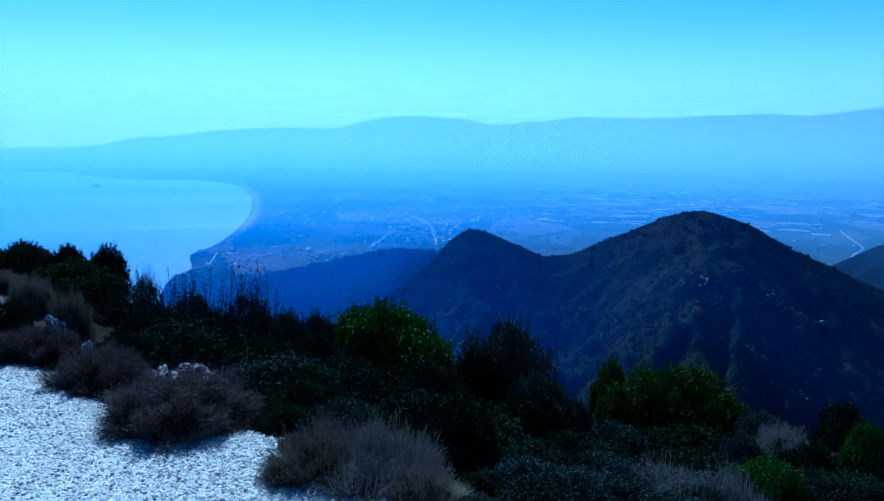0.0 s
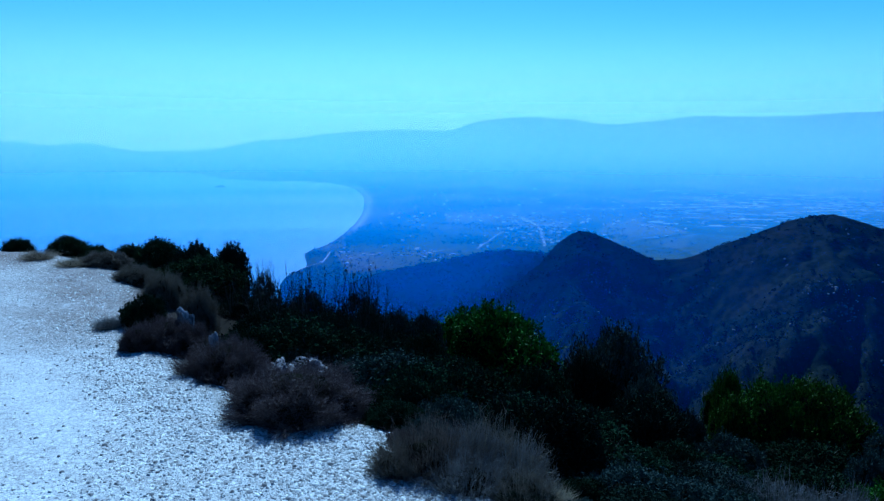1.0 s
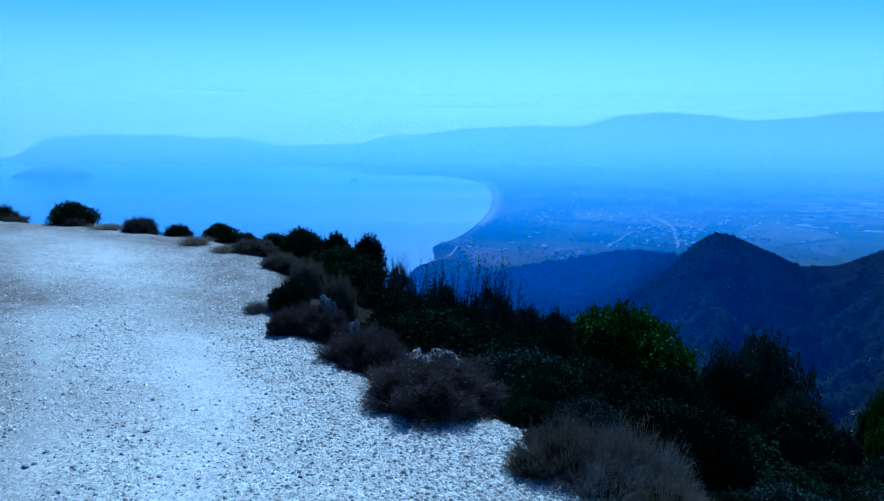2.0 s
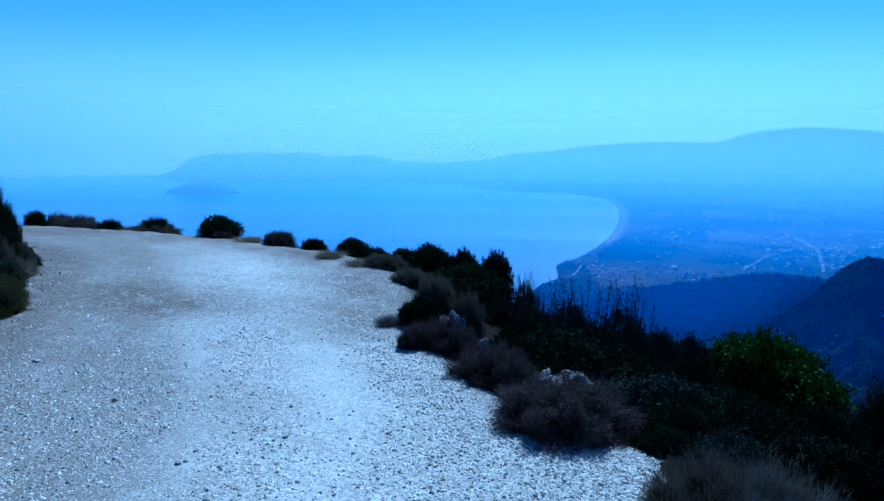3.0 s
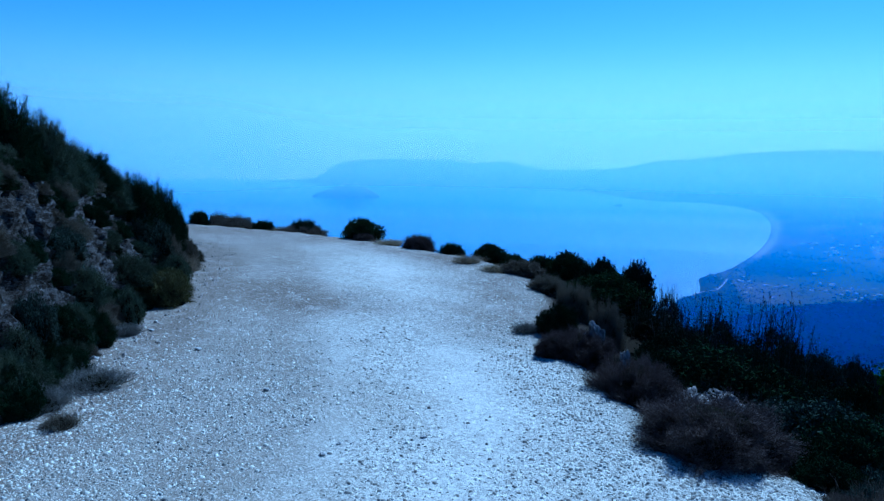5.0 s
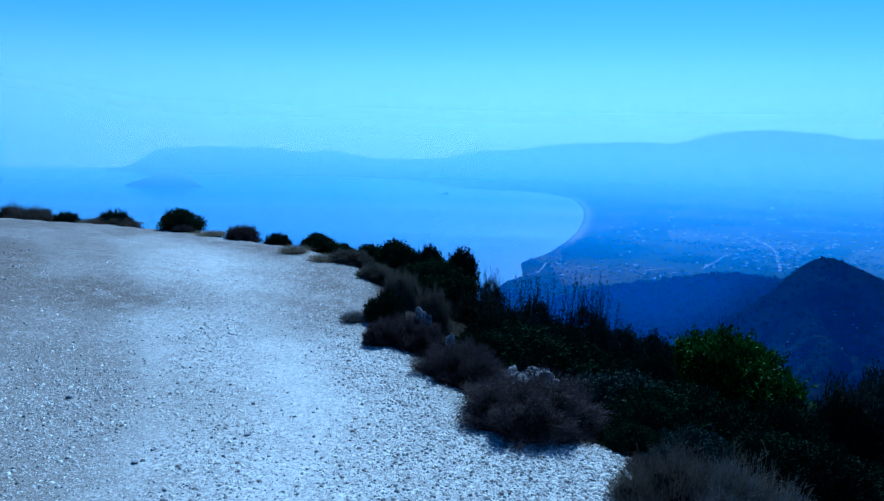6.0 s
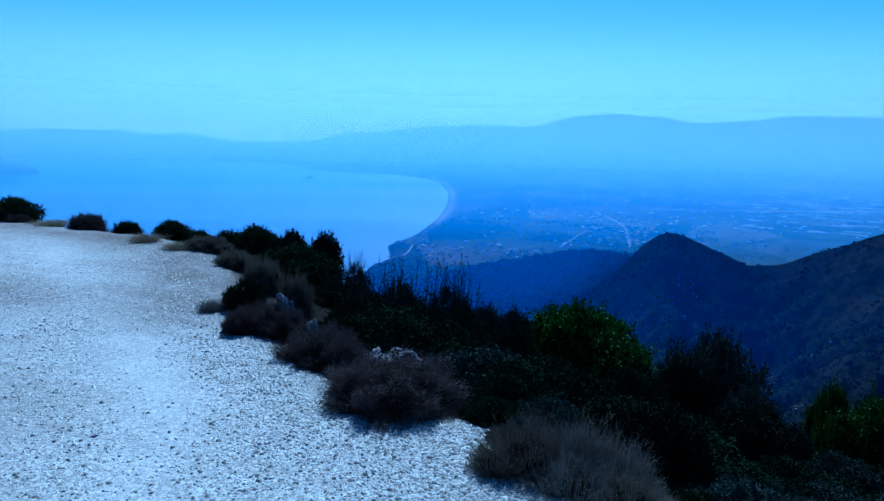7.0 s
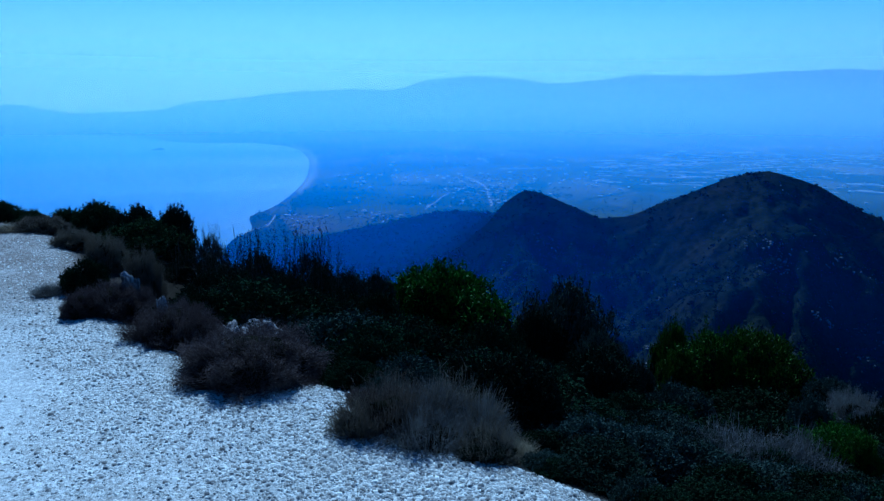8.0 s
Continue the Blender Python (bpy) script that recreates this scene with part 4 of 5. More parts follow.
# low undergrowth that fills the slope between the bushes
g = np.random.default_rng(17)
LIMIT = np.array([(-40, -22.5), (-8, -22.5), (0, -20.5), (11, -19), (15, -15.5), (25, -13.2), (40, -11.5)])
for k in range(420):
    az, r = g.uniform(-37, 40), 3.4 * math.exp(g.uniform(0, 1) * math.log(16 / 3.4))
    x, y = polar(az, r)
    h = g.uniform(0.22, 0.5) * (0.7 + 0.05 * r)
    out = float(offset(np.array([x]), np.array([y]), EDGE)[0])
    top = math.degrees(math.atan2(float(ground_z(x, y)[0]) + h * 0.95 - 1.6, r))
    if out < 0.75 or (az < 3 and r < 5.2) or top > np.interp(az, LIMIT[:, 0], LIMIT[:, 1]):
        continue
    kind = ["heath_a", "lentisk_b", "heath_a", "heath_b", "lentisk_a", "heath_a", "lentisk_b"][k % 7]
    plant(kind, x, y, h * g.uniform(1.0, 1.5), h, g.uniform(0, 360))

for k in range(120):
    az, r = g.uniform(-38, 8), g.uniform(2.5, 5.2)
    x, y = polar(az, r)
    out = float(offset(np.array([x]), np.array([y]), EDGE)[0])
    if out < 0.22 or out > 2.2:
        continue
    h = g.uniform(0.06, 0.14) + 0.05 * out
    plant(["heath_b", "heath_a", "heath_b", "lentisk_b", "heath_a"][k % 5], x, y, h * g.uniform(1.1, 1.7), h, g.uniform(0, 360))

# kind, x, y, half-width, height, turn: on the bank above the road
BANK_PLANTS = [
    ("bank_d", -9.43, 4.02, 0.49, 0.68, 0),
    ("bank_d", -9.84, 4.55, 0.38, 0.85, 50),
    ("bank_c", -9.17, 3.61, 0.38, 0.45, 90),
    ("bank_d", -9.06, 3.35, 0.41, 0.43, 40),
    ("bank_c", -8.08, 2.54, 0.40, 0.65, 90),
    ("bank_d", -10.48, 5.07, 0.30, 0.71, 30),
    ("bank_d", -11.14, 5.54, 0.22, 0.69, 80),
    ("bank_d", -7.61, 2.03, 0.39, 0.73, 200),
    ("bank_c", -8.59, 2.89, 0.41, 0.58, 10),
    ("bank_c", -9.33, 3.74, 0.32, 0.34, 60),
    ("bank_c", -7.91, 3.27, 0.38, 0.29, 70),
    ("thorn_c", -9.32, 4.47, 0.27, 0.47, 0),
    ("thorn_c", -9.87, 5.04, 0.21, 0.42, 0),
    ("bank_c", -6.77, 2.35, 0.31, 0.32, 0),
    ("bank_e", -7.72, 3.60, 0.36, 0.34, 0),
    ("bank_e", -8.35, 4.02, 0.24, 0.26, 80),
    ("bank_b", -5.86, 1.71, 0.19, 0.38, 0),
    ("bank_d", -6.46, 2.35, 0.21, 0.28, 20),
    ("bank_a", -5.53, 1.49, 0.18, 0.29, 20),
    ("brush_b", -5.35, 1.93, 0.27, 0.15, 0),
    ("brush_b", -5.13, 1.52, 0.20, 0.16, 0),
    ("brush_a", -4.72, 1.48, 0.13, 0.10, 0),
    ("bank_a", -5.18, 1.34, 0.17, 0.18, 0),
    ("bank_a", -6.94, 2.87, 0.16, 0.34, 10),
    ("bank_b", -6.87, 2.26, 0.26, 0.30, 10),
    ("bank_b", -9.07, 4.06, 0.36, 0.50, 10),
    ("bank_c", -6.18, 1.68, 0.20, 0.22, 10),
    ("grass", -9.46, 4.78, 0.24, 0.29, 0),
    ("bank_a", -8.77, 4.28, 0.24, 0.33, 40),
    ("grey_grass", -6.58, 2.71, 0.12, 0.12, 40),
]
for kind, x, y, half, height, turn in BANK_PLANTS:
    plant(kind, x, y, half, height, turn)
g = np.random.default_rng(3)
for k in range(600):
    t, up = g.uniform(0, 1), (g.uniform(0.0, 0.25) if k % 4 == 0 else 0.35 + 1.55 * g.uniform(0, 1) ** 0.85)
    x = -5.0 - 7.5 * t
    y = float(np.interp(-x, -BANK[3:11, 0], BANK[3:11, 1]))
    x, y = x - 0.6 * up, y - 0.8 * up
    s = g.uniform(0.09, 0.22) * (1 + 0.2 * up)
    plant(["bank_c", "bank_d", "bank_d", "bank_c", "bank_d", "bank_a", "bank_d", "thorn_c", "bank_c", "heath_a", "bank_d"][k % 11], x, y, s, s * g.uniform(0.75, 1.05), g.uniform(0, 360))


# ---- rocks ----
def rock_mesh(name, seed, mat, ball=ICO3, rough=0.35):
    """A broken limestone block, cut by random planes."""
    g = np.random.default_rng(seed)
    v = ball[0].copy()
    for k in range(18):
        n = unit(g.normal(0, 1, 3))
        d = g.uniform(0.42, 0.8)
        over = np.maximum(v @ n - d, 0)
        v = v - over[:, None] * n
    v *= 1 + rough * 0.6 * waves(v[:, 0] * 3 + v[:, 2], v[:, 1] * 3 - v[:, 2], 1.0, seed)[:, None]
    v[:, 2] *= 0.8
    return mesh_of(name, v, ball[1], mat)


ICO4 = ico(5)


def boulder_mesh(seed):
    """A weathered outcrop, pitted and split along leaning cracks."""
    g = np.random.default_rng(seed)
    v = ICO4[0].copy()
    for k in range(14):
        n = unit(g.normal(0, 1, 3) * (1, 1, 0.8))
        over = np.maximum(v @ n - g.uniform(0.45, 0.85), 0)
        v = v - over[:, None] * n
    a, b, c = v[:, 0], v[:, 1], v[:, 2]
    rise = 0.5 * waves(a * 2.2 + c, b * 2.2 - c * 0.7, 1.0, seed, 2) - 0.35 * (1 - np.abs(waves(a * 2.6 + c * 2.2, b * 2.6 + c * 1.5, 1.0, seed + 3, 3))) ** 3
    v = v * (1.1 + rise + 0.16 * waves(a * 9 + c * 6, b * 9 - c * 7, 1.0, seed + 5, 3))[:, None]
    v[:, 2] = np.maximum(v[:, 2], -0.3)
    v[:, 2] = np.tanh(2.4 * v[:, 2]) + 0.1 * waves(v[:, 0] * 3, v[:, 1] * 3, 1.0, seed + 7, 4, 0.6)
    v[:, 2] /= v[:, 2].max()
    return mesh_of("rock", v, ICO4[1], M_LIME)


def slab_mesh(seed):
    """A low weathered ledge with a level, pitted top and broken sides."""
    g = np.random.default_rng(seed)
    v = ICO4[0] / (np.abs(ICO4[0]) ** 3.2).sum(1, keepdims=True) ** (1 / 3.2)
    for k in range(9):
        n = unit(g.normal(0, 1, 3) * (1, 1, 0.6))
        v = v - np.maximum(v @ n - g.uniform(0.6, 0.95), 0)[:, None] * n
    a, b, c = v[:, 0], v[:, 1], v[:, 2]
    v = v * (1 + 0.16 * waves(a * 2 + c, b * 2 - c, 1.0, seed, 3) - 0.12 * (1 - np.abs(waves(a * 3 + c, b * 3 + c * 2, 1.0, seed + 3, 3))) ** 4 + 0.05 * waves(a * 11, b * 11 + c * 9, 1.0, seed + 5, 3))[:, None]
    v[:, 2] = (np.maximum(v[:, 2], -0.3) + 0.3) / 1.3
    return mesh_of("rock", v, ICO4[1], M_SLAB)


SLABS = [slab_mesh(90 + k) for k in range(3)]
ROCKS = [boulder_mesh(60 + k) for k in range(5)]
CRAGS = [rock_mesh("rock", 70 + k, M_CRAG) for k in range(5)]
# x, y, half-width, height, turn
ROCK_SPOTS = [
    (-3.38, 5.31, 0.13, 0.41, 20),
    (-2.76, 4.66, 0.055, 0.35, 0),
    (-2.16, 4.89, 0.25, 0.30, 10),
    (-2.33, 4.76, 0.14, 0.26, 70),
    (-1.93, 4.85, 0.14, 0.30, 40),
    (-8.14, 3.47, 0.10, 0.12, 0),
    (-6.92, 2.76, 0.07, 0.12, 0),
    (-6.12, 2.08, 0.05, 0.12, 0),
]
for k, (x, y, half, height, turn) in enumerate(ROCK_SPOTS):
    ob = new("rock", ROCKS[k % 5] if k in (0, 1, 5, 7) else SLABS[k % 3])
    half = max(half * 1.05, height * 0.16)
    ob.matrix_basis = pose(x, y, float(ground_z(x, y)[0]) - 0.02, 0, 0, turn) @ Matrix.Diagonal((half, half * 0.8, height, 1))
    tagged(ob, "pale weathered limestone rock among the roadside shrubs", "rock", "roadside rocks")

# the cut face of the bank, rough broken rock and earth
def bank_face():
    line = BANK[2:12]
    seg = np.hypot(*np.diff(line, axis=0).T)
    run = np.append(0, np.cumsum(seg))
    s = np.arange(0, run[-1], 0.025)
    bx, by = np.interp(s, run, line[:, 0]), np.interp(s, run, line[:, 1])
    for _ in range(6):
        bx[1:-1], by[1:-1] = (bx[:-2] + bx[1:-1] * 2 + bx[2:]) / 4, (by[:-2] + by[1:-1] * 2 + by[2:]) / 4
    d = unit(np.stack([np.gradient(bx), np.gradient(by)], 1))
    nx, ny = -d[:, 1], d[:, 0]
    if offset(np.array([bx[160] + nx[160]]), np.array([by[160] + ny[160]]), BANK)[0] > 0:
        nx, ny = -nx, -ny
    up = np.arange(-0.12, 1.35, 0.02)
    S, U = np.meshgrid(s, up)
    X, Y = bx + nx * U, by + ny * U
    Z = ground_z(X.ravel(), Y.ravel()).reshape(X.shape)
    edge = step(U, -0.12, 0.12) * (1 - step(U, 1.15, 1.35))
    crag = 0.7 * np.abs(waves(S + Z * 0.6, Z * 2.2, 0.4, 61, 5, 0.8)) + 0.8 * waves(S * 1.6 + Z * 1.3, Z * 1.5 - S * 0.5, 0.13, 62, 4, 0.85)
    push = edge * (0.03 + 0.16 * crag) - 0.03 * (1 - edge)
    X, Y, Z = X - nx * push * 0.9, Y - ny * push * 0.9, Z + push * 0.5
    n, m = len(s), len(up)
    i = (np.arange(m - 1)[:, None] * n + np.arange(n - 1)[None]).ravel()
    me = mesh_of("bank", np.stack([X.ravel(), Y.ravel(), Z.ravel()], 1), np.stack([i, i + 1, i + 1 + n, i + n], 1), M_EARTH)
    tagged(new("bank", me), "dark rough cut bank of broken rock and earth", "bank", kind="structure")


bank_face()

# broken rock showing on the bank
g = np.random.default_rng(29)
for k in range(110):
    x = -5.2 - 6.5 * g.uniform(0, 1)
    up = g.uniform(0.0, 1.5)
    y = float(np.interp(-x, -BANK[3:11, 0], BANK[3:11, 1])) - 0.8 * up
    x -= 0.6 * up
    half = g.uniform(0.03, 0.1)
    ob = new("rock", CRAGS[k % 5])
    ob.matrix_basis = pose(x, y, float(ground_z(x, y)[0]) + half * 0.1, g.uniform(-20, 20), g.uniform(-20, 20), g.uniform(0, 360)) @ Matrix.Diagonal((half, half * 0.7, half * 0.6, 1))
    tagged(ob, "grey broken rock showing in the earth bank", "rock", "bank rocks")

# loose stones that stand out on the track
STONES = [rock_mesh("stone", 80 + k, M_PEBBLE, ICO2) for k in range(5)]
g = np.random.default_rng(5)
spots = [(17.5, 3.85, 0.03), (21.0, 3.8, 0.026), (24.6, 3.85, 0.022), (16.0, 3.55, 0.034), (14.0, 3.3, 0.03), (12.8, 3.2, 0.02), (63.0, 6.4, 0.05), (58.5, 5.2, 0.04), (47.0, 4.2, 0.028), (55.0, 4.0, 0.03), (70.0, 6.4, 0.05), (66.0, 7.2, 0.045)]
spots += [(g.uniform(12, 74), g.uniform(3.0, 9.0), g.uniform(0.008, 0.018)) for k in range(150)]
for k, (az, r, half) in enumerate(spots):
    x, y = polar(az, r)
    if float(lie(np.array([x]), np.array([y]))[1][0]) < 0.5:
        continue
    ob = new("stone", STONES[k % 5])
    ob.matrix_basis = pose(x, y, float(ground_z(x, y)[0]) + half * 0.2, 0, 0, float(g.uniform(0, 360))) @ Matrix.Diagonal((half, half * 0.8, half * 0.5, 1))
    tagged(ob, "loose pale limestone stone lying on the gravel track", "stone", "loose stones")


def scatter(name, x, y, size, ball, mat, squash, seed, label, category, sink=0.3, smooth=False):
    """Many small lumps on the ground, joined."""
    g = np.random.default_rng(seed)
    n = len(x)
    z = ground_z(x, y)
    v0, f0 = ball
    spin = g.uniform(0, 2 * math.pi, n)
    s = size[:, None] * g.uniform(0.7, 1.3, (n, 3)) * (1, 1, squash)
    v = v0[None] * s[:, None, :] * (1 + g.uniform(-0.28, 0.28, (n, len(v0), 1)))
    c, q = np.cos(spin)[:, None], np.sin(spin)[:, None]
    v = np.stack([v[..., 0] * c - v[..., 1] * q + x[:, None], v[..., 0] * q + v[..., 1] * c + y[:, None], v[..., 2] + (z + size * squash * (1 - 2 * sink))[:, None]], -1)
    f = f0[None] + (np.arange(n) * len(v0))[:, None, None]
    me = mesh_of(name, v.reshape(-1, 3), f.reshape(-1, f0.shape[1]), mat, smooth)
    return tagged(new(name, me), label, category, kind="stuff")


def chip():
    """A flat-topped chip of stone, open below."""
    v = np.array([(-1, -0.8, -1), (1, -0.8, -1), (1.1, 0.8, -1), (-0.9, 0.9, -1), (-0.5, -0.35, 0.8), (0.5, -0.3, 0.95), (0.42, 0.45, 0.6), (-0.45, 0.4, 0.75)], float)
    f = np.array([(0, 1, 5, 4), (1, 2, 6, 5), (2, 3, 7, 6), (3, 0, 4, 7), (4, 5, 6, 7)])
    return v, f


def splinter():
    """A sharp little grain, open below."""
    return np.array([(-1, -0.6, -1), (1, -0.7, -1), (0.1, 1, -1), (0.1, -0.1, 0.9)], float), np.array([(0, 1, 3), (1, 2, 3), (2, 0, 3)])


# gravel and grit: denser close by and along the edges
g = np.random.default_rng(11)
n = 540000
az, r = g.uniform(-8, 78, n), 2.2 * np.exp(g.uniform(0, 1, n) * math.log(12 / 2.2))
gx, gy = -r * np.sin(np.radians(az)), r * np.cos(np.radians(az))
_, road, soil, _, _, _, tracks = lie(gx, gy)
de = offset(gx, gy, EDGE)
patch = waves(gx, gy, 1.6, 9, 3)
keep = (road > 0.15) & (g.uniform(0, 1, n) < np.clip(0.17 + 0.55 * patch + 0.45 * np.exp(-((de + 0.2) / 0.45) ** 2) * (1 - step(r, 5.0, 6.5)) + 0.25 * soil * (1 - step(r, 7.0, 9.0)) - 0.5 * tracks, 0.06, 1))
gx, gy, r = gx[keep], gy[keep], r[keep]
size = np.exp(g.normal(math.log(0.0032), 0.62, len(gx))) * (1 + 0.3 * np.exp(-((de[keep] + 0.2) / 0.4) ** 2))
size = np.clip(size, 0.0018, 0.0145)
big = size > 0.0054
scatter("gravel", gx[big], gy[big], size[big], chip(), M_CHIP, 0.42, 12, "loose pale and grey limestone gravel on the track", "gravel", 0.25)
scatter("grit", gx[~big], gy[~big], size[~big] * 1.15, splinter(), M_CHIP, 0.6, 13, "fine pale and grey grit on the track", "grit", 0.25)


# stones and clods fallen from the bank along its foot
g = np.random.default_rng(77)
n = 1700
gx = -4.2 - 8.5 * g.uniform(0, 1, n)
gy = np.interp(-gx, -BANK[3:11, 0], BANK[3:11, 1]) + np.abs(g.normal(0, 0.4, n)) - 0.1
keep = lie(gx, gy)[1] > 0.3
gx, gy = gx[keep], gy[keep]
scatter("rubble", gx, gy, np.clip(np.exp(g.normal(math.log(0.0065), 0.6, len(gx))), 0.004, 0.028), chip(), M_CRAG, 0.55, 78, "dark stones and clods at the foot of the bank", "rubble", 0.25)


# ---- hillside scrub, rocks and trees far off ----
def tufts(name, x, y, size, mat, seed, label, category, leaves=26, squash=0.8, flake=1.0):
    """Small bushes far off: each a heap of leafy flakes over a dark lump, all joined."""
    g = np.random.default_rng(seed)
    n = len(x)
    z = ground_z(x, y)
    d = unit(g.normal(0, 1, (n, leaves, 3)) + (0, 0, 0.35))
    d[..., 2] = np.abs(d[..., 2])
    c = d * g.uniform(0.6, 1.0, (n, leaves, 1)) * size[:, None, None] * (1, 1, squash) + np.stack([x, y, z], 1)[:, None, :]
    nrm = unit(d + g.normal(0, 0.5, d.shape))
    s = unit(np.cross(nrm, g.normal(0, 1, d.shape)))
    t = np.cross(nrm, s)
    w = size[:, None, None] * g.uniform(0.22, 0.5, (n, leaves, 1)) * flake
    v = np.stack([c - s * w, c + t * w * 0.8, c + s * w, c - t * w * 0.8], 2).reshape(-1, 3)
    me = mesh_of(name, v, np.arange(len(v)).reshape(-1, 4), mat)
    return tagged(new(name, me), label, category, kind="stuff")


g = np.random.default_rng(21)
n = 42000
az, r = g.uniform(-34, 20, n), 110 * np.exp(g.uniform(0, 1, n) * math.log(520 / 110))
hx, hy = -r * np.sin(np.radians(az)), r * np.cos(np.radians(az))
# extra scrub on the right flank darkens it in place of real shade
keep = waves(hx, hy, 45, 31, 4) + 0.35 * step(-az, 14, 24) > g.uniform(-0.5, 0.4, n)
hx, hy = hx[keep], hy[keep]
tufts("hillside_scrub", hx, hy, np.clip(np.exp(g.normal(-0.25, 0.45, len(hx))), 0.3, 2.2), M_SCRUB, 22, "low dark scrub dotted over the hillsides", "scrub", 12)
n = 13000
az, r = g.uniform(-36, 14, n), 24 * np.exp(g.uniform(0, 1, n) * math.log(260 / 24))
hx, hy = -r * np.sin(np.radians(az)), r * np.cos(np.radians(az))
keep = (waves(hx, hy, 9, 33, 3) > -0.2)
hx, hy, r = hx[keep], hy[keep], r[keep]
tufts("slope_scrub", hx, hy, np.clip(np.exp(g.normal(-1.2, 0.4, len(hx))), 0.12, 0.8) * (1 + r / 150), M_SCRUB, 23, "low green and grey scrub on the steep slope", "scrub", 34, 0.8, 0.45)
n = 7000
az, r = g.uniform(-2, 26, n), g.uniform(560, 860, n)
hx, hy = -r * np.sin(np.radians(az)), r * np.cos(np.radians(az))
keep = ground_z(hx, hy) > -156
tufts("far_woodland", hx[keep], hy[keep], np.clip(np.exp(g.normal(0.55, 0.35, keep.sum())), 0.8, 3.5), M_SCRUB, 24, "dark woodland on the spur above the coast", "woodland", 12)
# limestone outcrops
n = 5400
third = n // 3
az = np.concatenate([g.normal(-21.0, 1.7, third), g.uniform(-28, 6, n - third)])
r = np.concatenate([g.normal(385, 18, third), g.uniform(335, 465, n - third)])
hx, hy = -r * np.sin(np.radians(az)), r * np.cos(np.radians(az))
keep = waves(hx, hy, 14, 35, 4, 0.7) > np.where(np.arange(n) < third, 0.08, 0.34)
hx, hy = hx[keep], hy[keep]
scatter("outcrop", hx, hy, np.clip(np.exp(g.normal(-1.05, 0.5, len(hx))), 0.14, 1.0), ICO1, M_OUTCROP, 0.75, 25, "pale limestone outcrops on the hillside", "outcrop", 0.2)
# trees and hedges of the plain
n = 26000
x, y = g.uniform(-700, 1900, n), g.uniform(850, 3300, n)
keep = (waves(x * 0.6 + y * 0.25, y - x * 0.25, 110, 41, 4) > g.uniform(-0.1, 0.5, n)) & (offset(x, y, COAST) > 60 + 0.01 * y) & (np.abs(np.degrees(np.arctan2(-x, y))) < 34) & (ground_z(x, y) < -154)
x, y = np.append(x[keep], g.normal(-372, 16, 160)), np.append(y[keep], g.normal(1010, 45, 160))
nx, ny = g.uniform(-430, 60, 20000), g.uniform(560, 1420, 20000)
keep = (waves(nx, ny, 60, 44, 4) + 0.4 * step(-ny, -900, -780) > g.uniform(-0.35, 0.45, 20000)) & (offset(nx, ny, COAST) > 5) & (ground_z(nx, ny) < -154)
x, y = np.append(x, nx[keep]), np.append(y, ny[keep])
tufts("plain_trees", x, y, np.clip(np.exp(g.normal(0.75, 0.4, len(x))), 1.0, 5) * np.clip(y / 1500, 0.6, 1.0), M_WOOD, 42, "dark tree groups and hedges scattered over the plain", "trees", 7, 0.7)


# ---- houses and roads of the plain ----
def far_houses():
    g = np.random.default_rng(51)
    hubs = [(-90, 1350, 60, 60), (-130, 1480, 70, 60), (-360, 920, 35, 26), (-330, 1000, 45, 20), (-170, 1180, 60, 26), (-230, 1040, 40, 22), (40, 1550, 90, 50), (250, 1600, 160, 60), (620, 1950, 200, 70), (900, 2150, 260, 80), (-380, 1500, 60, 30),
            (-200, 1900, 200, 60), (300, 2300, 400, 70), (700, 1400, 130, 40), (1100, 2500, 300, 60), (-60, 1230, 40, 26)]
    wv, wf, rv, rf = [], [], [], []
    for cx, cy, spread, count in hubs:
        for k in range(int(count * 0.6)):
            x, y = g.normal(cx, spread), g.normal(cy, spread * 1.3)
            w, l, h, a = g.uniform(1.4, 3.2), g.uniform(2, 6.5), g.uniform(1.8, 3.6), g.uniform(0, math.pi)
            if offset(np.array([x]), np.array([y]), COAST)[0] < 16:
                continue
            z = float(ground_z(x, y)[0])
            if z > -150:
                continue
            w, l, h = (q * 0.8 * min(1.0, y / 1500) for q in (w, l, h))
            c, s = math.cos(a), math.sin(a)
            b = len(wv)
            for zz in (-1.0, h):
                for px, py in ((-l, -w), (l, -w), (l, w), (-l, w)):
                    wv.append((x + px * c - py * s, y + px * s + py * c, z + zz))
            wf += [(b + i, b + (i + 1) % 4, b + 4 + (i + 1) % 4, b + 4 + i) for i in range(4)]
            b = len(rv)
            for px, py, pz in ((-l, -w, h), (l, -w, h), (l, w, h), (-l, w, h), (-l, 0, h + w * 0.45), (l, 0, h + w * 0.45)):
                rv.append((x + px * 1.08 * c - py * 1.08 * s, y + px * 1.08 * s + py * 1.08 * c, z + pz))
            rf += [(b, b + 1, b + 5, b + 4), (b + 2, b + 3, b + 4, b + 5), (b + 1, b + 2, b + 5, b + 5), (b + 3, b, b + 4, b + 4)]
    root = tagged(new("village_houses"), "small pale houses of a village on the plain", "houses", kind="stuff")
    part("walls", mesh_of("walls", wv, wf, M_HOUSE), root, "whitewashed walls")
    me = bpy.data.meshes.new("roofs")
    me.from_pydata(rv, [], [tuple(dict.fromkeys(q)) for q in rf])
    me.materials.append(M_ROOF)
    part("roofs", me, root, "tiled roofs")


far_houses()


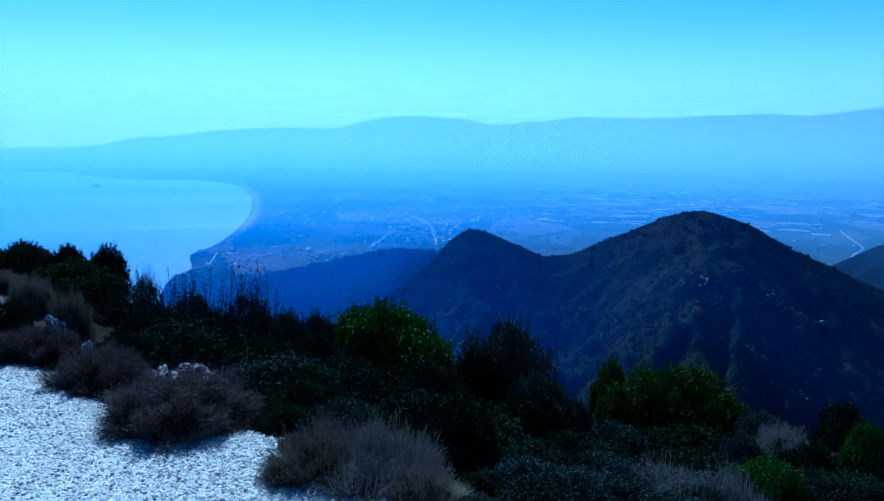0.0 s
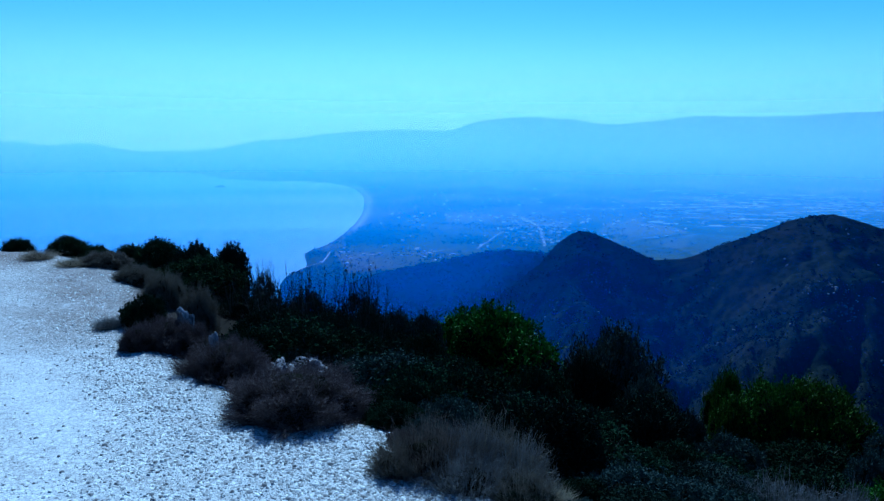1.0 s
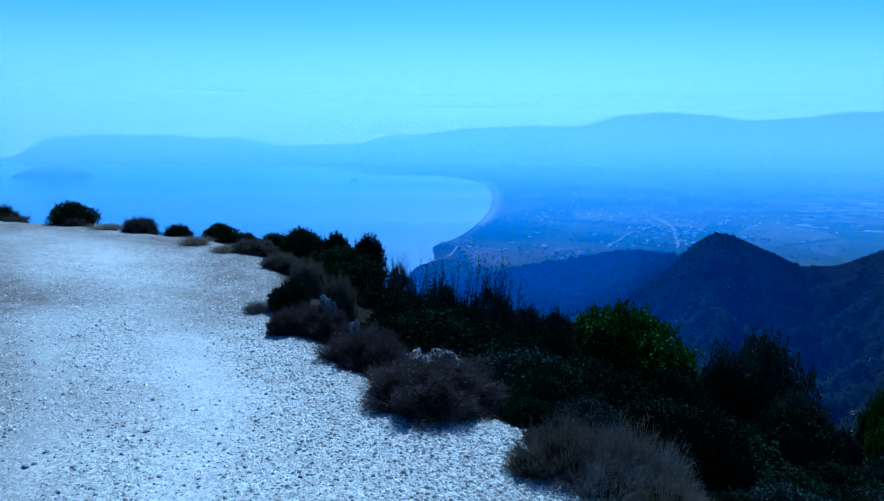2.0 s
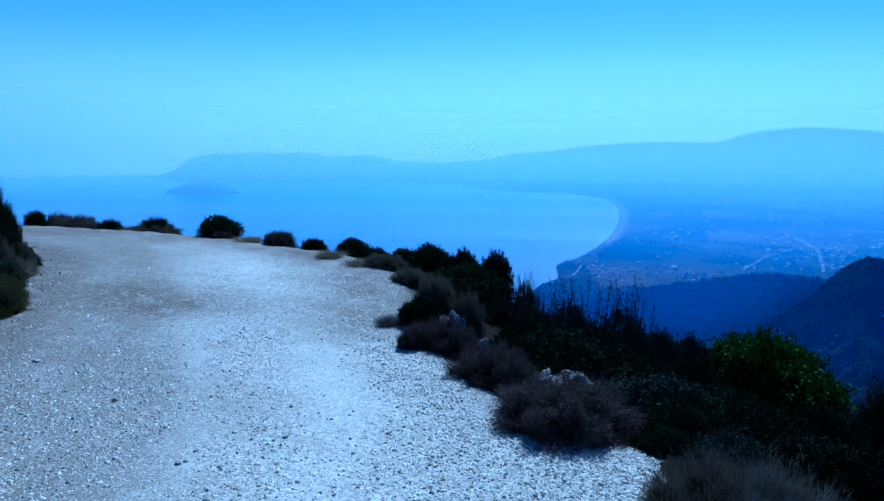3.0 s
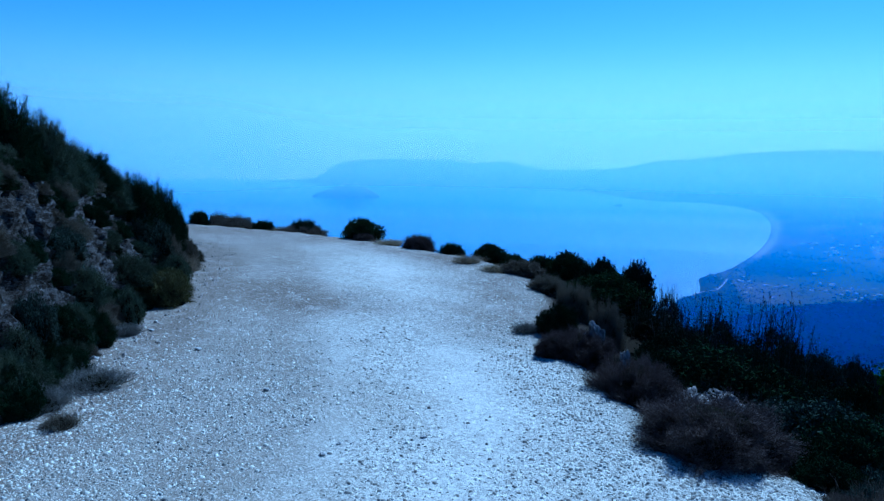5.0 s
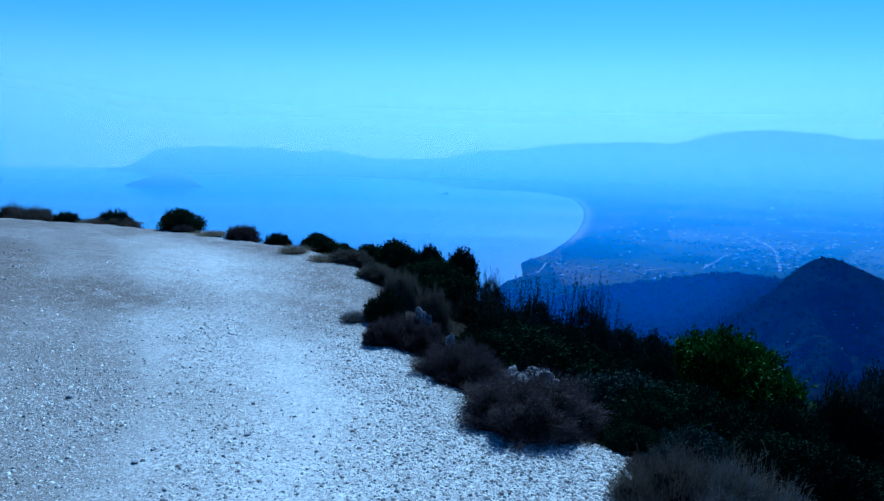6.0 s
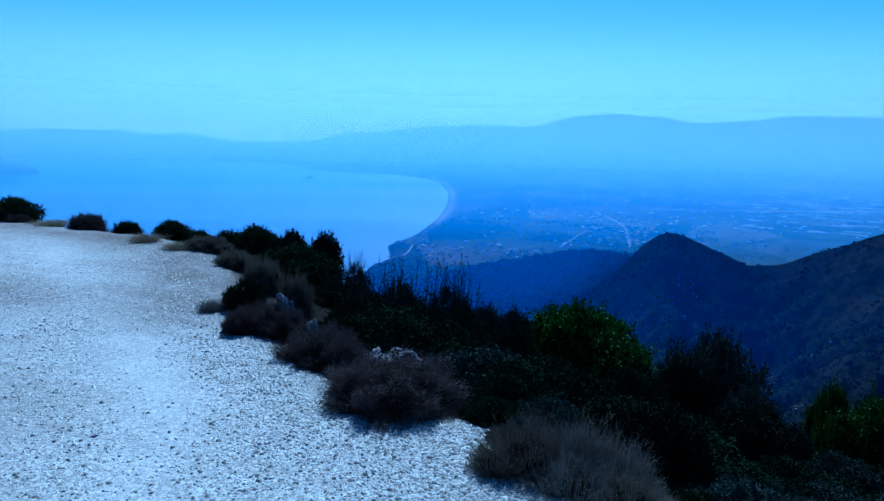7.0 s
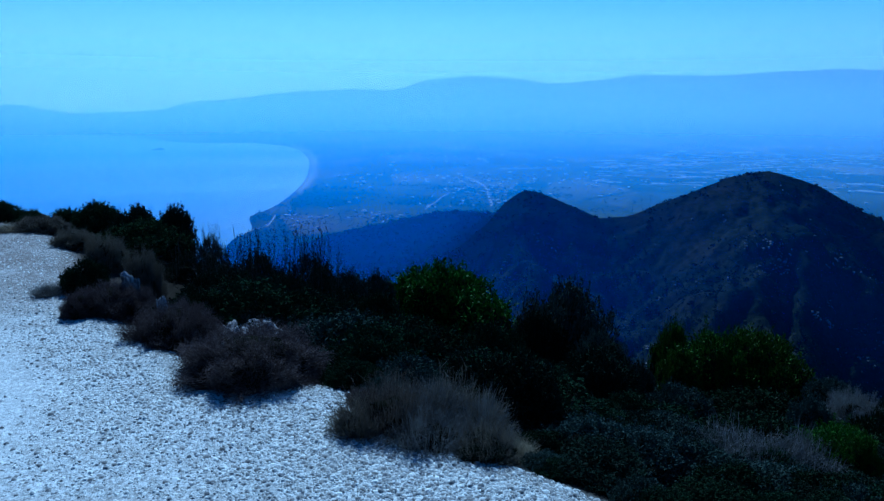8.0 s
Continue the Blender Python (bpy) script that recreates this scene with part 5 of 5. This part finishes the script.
def greenhouses():
    """Long low pale polytunnels in rows on the far plain."""
    g = np.random.default_rng(57)
    arc = np.linspace(0, math.pi, 6)
    vs, fs, n = [], [], 0
    for k in range(170):
        az, r = radians(g.uniform(-30, -4)), g.uniform(1500, 2700)
        x, y, a = -r * math.sin(az), r * math.cos(az), az + g.normal(0.12, 0.12)
        half, w, h = g.uniform(8, 34), g.uniform(2.5, 5), g.uniform(1.6, 2.8)
        z = float(ground_z(x, y)[0])
        if z > -150:
            continue
        c, q = math.cos(a), math.sin(a)
        for end in (-half, half):
            for e in arc:
                px, py = end, w * math.cos(e)
                vs.append((x + px * c - py * q, y + px * q + py * c, z - 0.2 + h * math.sin(e)))
        fs += [(n + i, n + i + 1, n + i + 7, n + i + 6) for i in range(5)] + [(n, n + 1, n + 2, n + 3), (n + 6, n + 7, n + 8, n + 9)]
        n += 12
    tagged(new("greenhouses", mesh_of("greenhouses", vs, fs, M_HOUSE)), "long pale plastic greenhouses in rows on the plain", "greenhouses", kind="stuff")


greenhouses()


def far_track(points, width, label):
    pts = np.array(points, float)
    t = np.linspace(0, len(pts) - 1, 40)
    x, y = np.interp(t, range(len(pts)), pts[:, 0]), np.interp(t, range(len(pts)), pts[:, 1])
    x, y = x + 5 * waves(x, y, 120, 3), y
    d = unit(np.stack([np.gradient(x), np.gradient(y)], 1))
    nrm = np.stack([-d[:, 1], d[:, 0]], 1) * width / 2
    z = ground_z(x, y) + 0.7
    a, b = np.stack([x + nrm[:, 0], y + nrm[:, 1], z], 1), np.stack([x - nrm[:, 0], y - nrm[:, 1], z], 1)
    i = np.arange(39)
    me = mesh_of("country_road", np.concatenate([a, b]), np.stack([i, i + 1, i + 41, i + 40], 1), M_FARROAD)
    tagged(new("country_road", me), label, "road", kind="structure")


far_track([(-70, 1130), (-92, 1347), (-131, 1514), (-179, 1628)], 4.5, "pale road running through the village")
far_track([(-170, 1077), (-159, 1309)], 2.5, "pale straight lane between fields")
far_track([(-236, 1011), (-207, 1071)], 2.2, "short pale lane near the shore")
far_track([(-375, 1000), (-349, 898), (-361, 855)], 1.8, "pale track curving down to the headland")
far_track([(-99, 1791), (214, 1926), (562, 2137), (1443, 2699)], 14, "long pale runway strip crossing the plain")
far_track([(415, 1837), (680, 2010)], 10, "pale road on the plain")
far_track([(694, 1438), (615, 1197), (536, 1071)], 3, "winding pale track below the spur")


# ---- islands ----
def island(az, r, half, height, seed, label):
    """A rocky island with a flattened, uneven top."""
    v = ICO3[0].copy()
    q = np.hypot(v[:, 0] - 0.12 * (v[:, 2] > 0) * (1 - v[:, 0] ** 2), v[:, 1])
    v[:, 2] = np.where(v[:, 2] > 0, np.clip(1 - q, 0, 1) ** 0.75 * (1 + 0.3 * waves(v[:, 0] * 2.5, v[:, 1] * 2.5, 1.0, seed, 4)), -0.1)
    v[:, :2] *= (1 + 0.15 * waves(v[:, 0] * 2, v[:, 1] * 2, 1.0, seed + 1, 3))[:, None]
    x, y = polar(az, r)
    n = Nodes("island_ground")
    p = n.coords()
    mat = n.finish(n.mix(n.noise(p, 0.05, 6, 0.7), (0.012, 0.02, 0.012), (0.05, 0.05, 0.036)), 0.95)
    ob = new("island", mesh_of("island", v, ICO3[1], mat, True))
    ob.matrix_basis = pose(x, y, SEA, 0, 0, az) @ Matrix.Diagonal((half, half * 0.5, height, 1))
    tagged(ob, label, "island")


island(49.9, 2950, 142, 66, 3, "low scrub-covered island off the cape")
island(28.8, 2700, 22, 9, 5, "tiny rocky islet near the far shore")
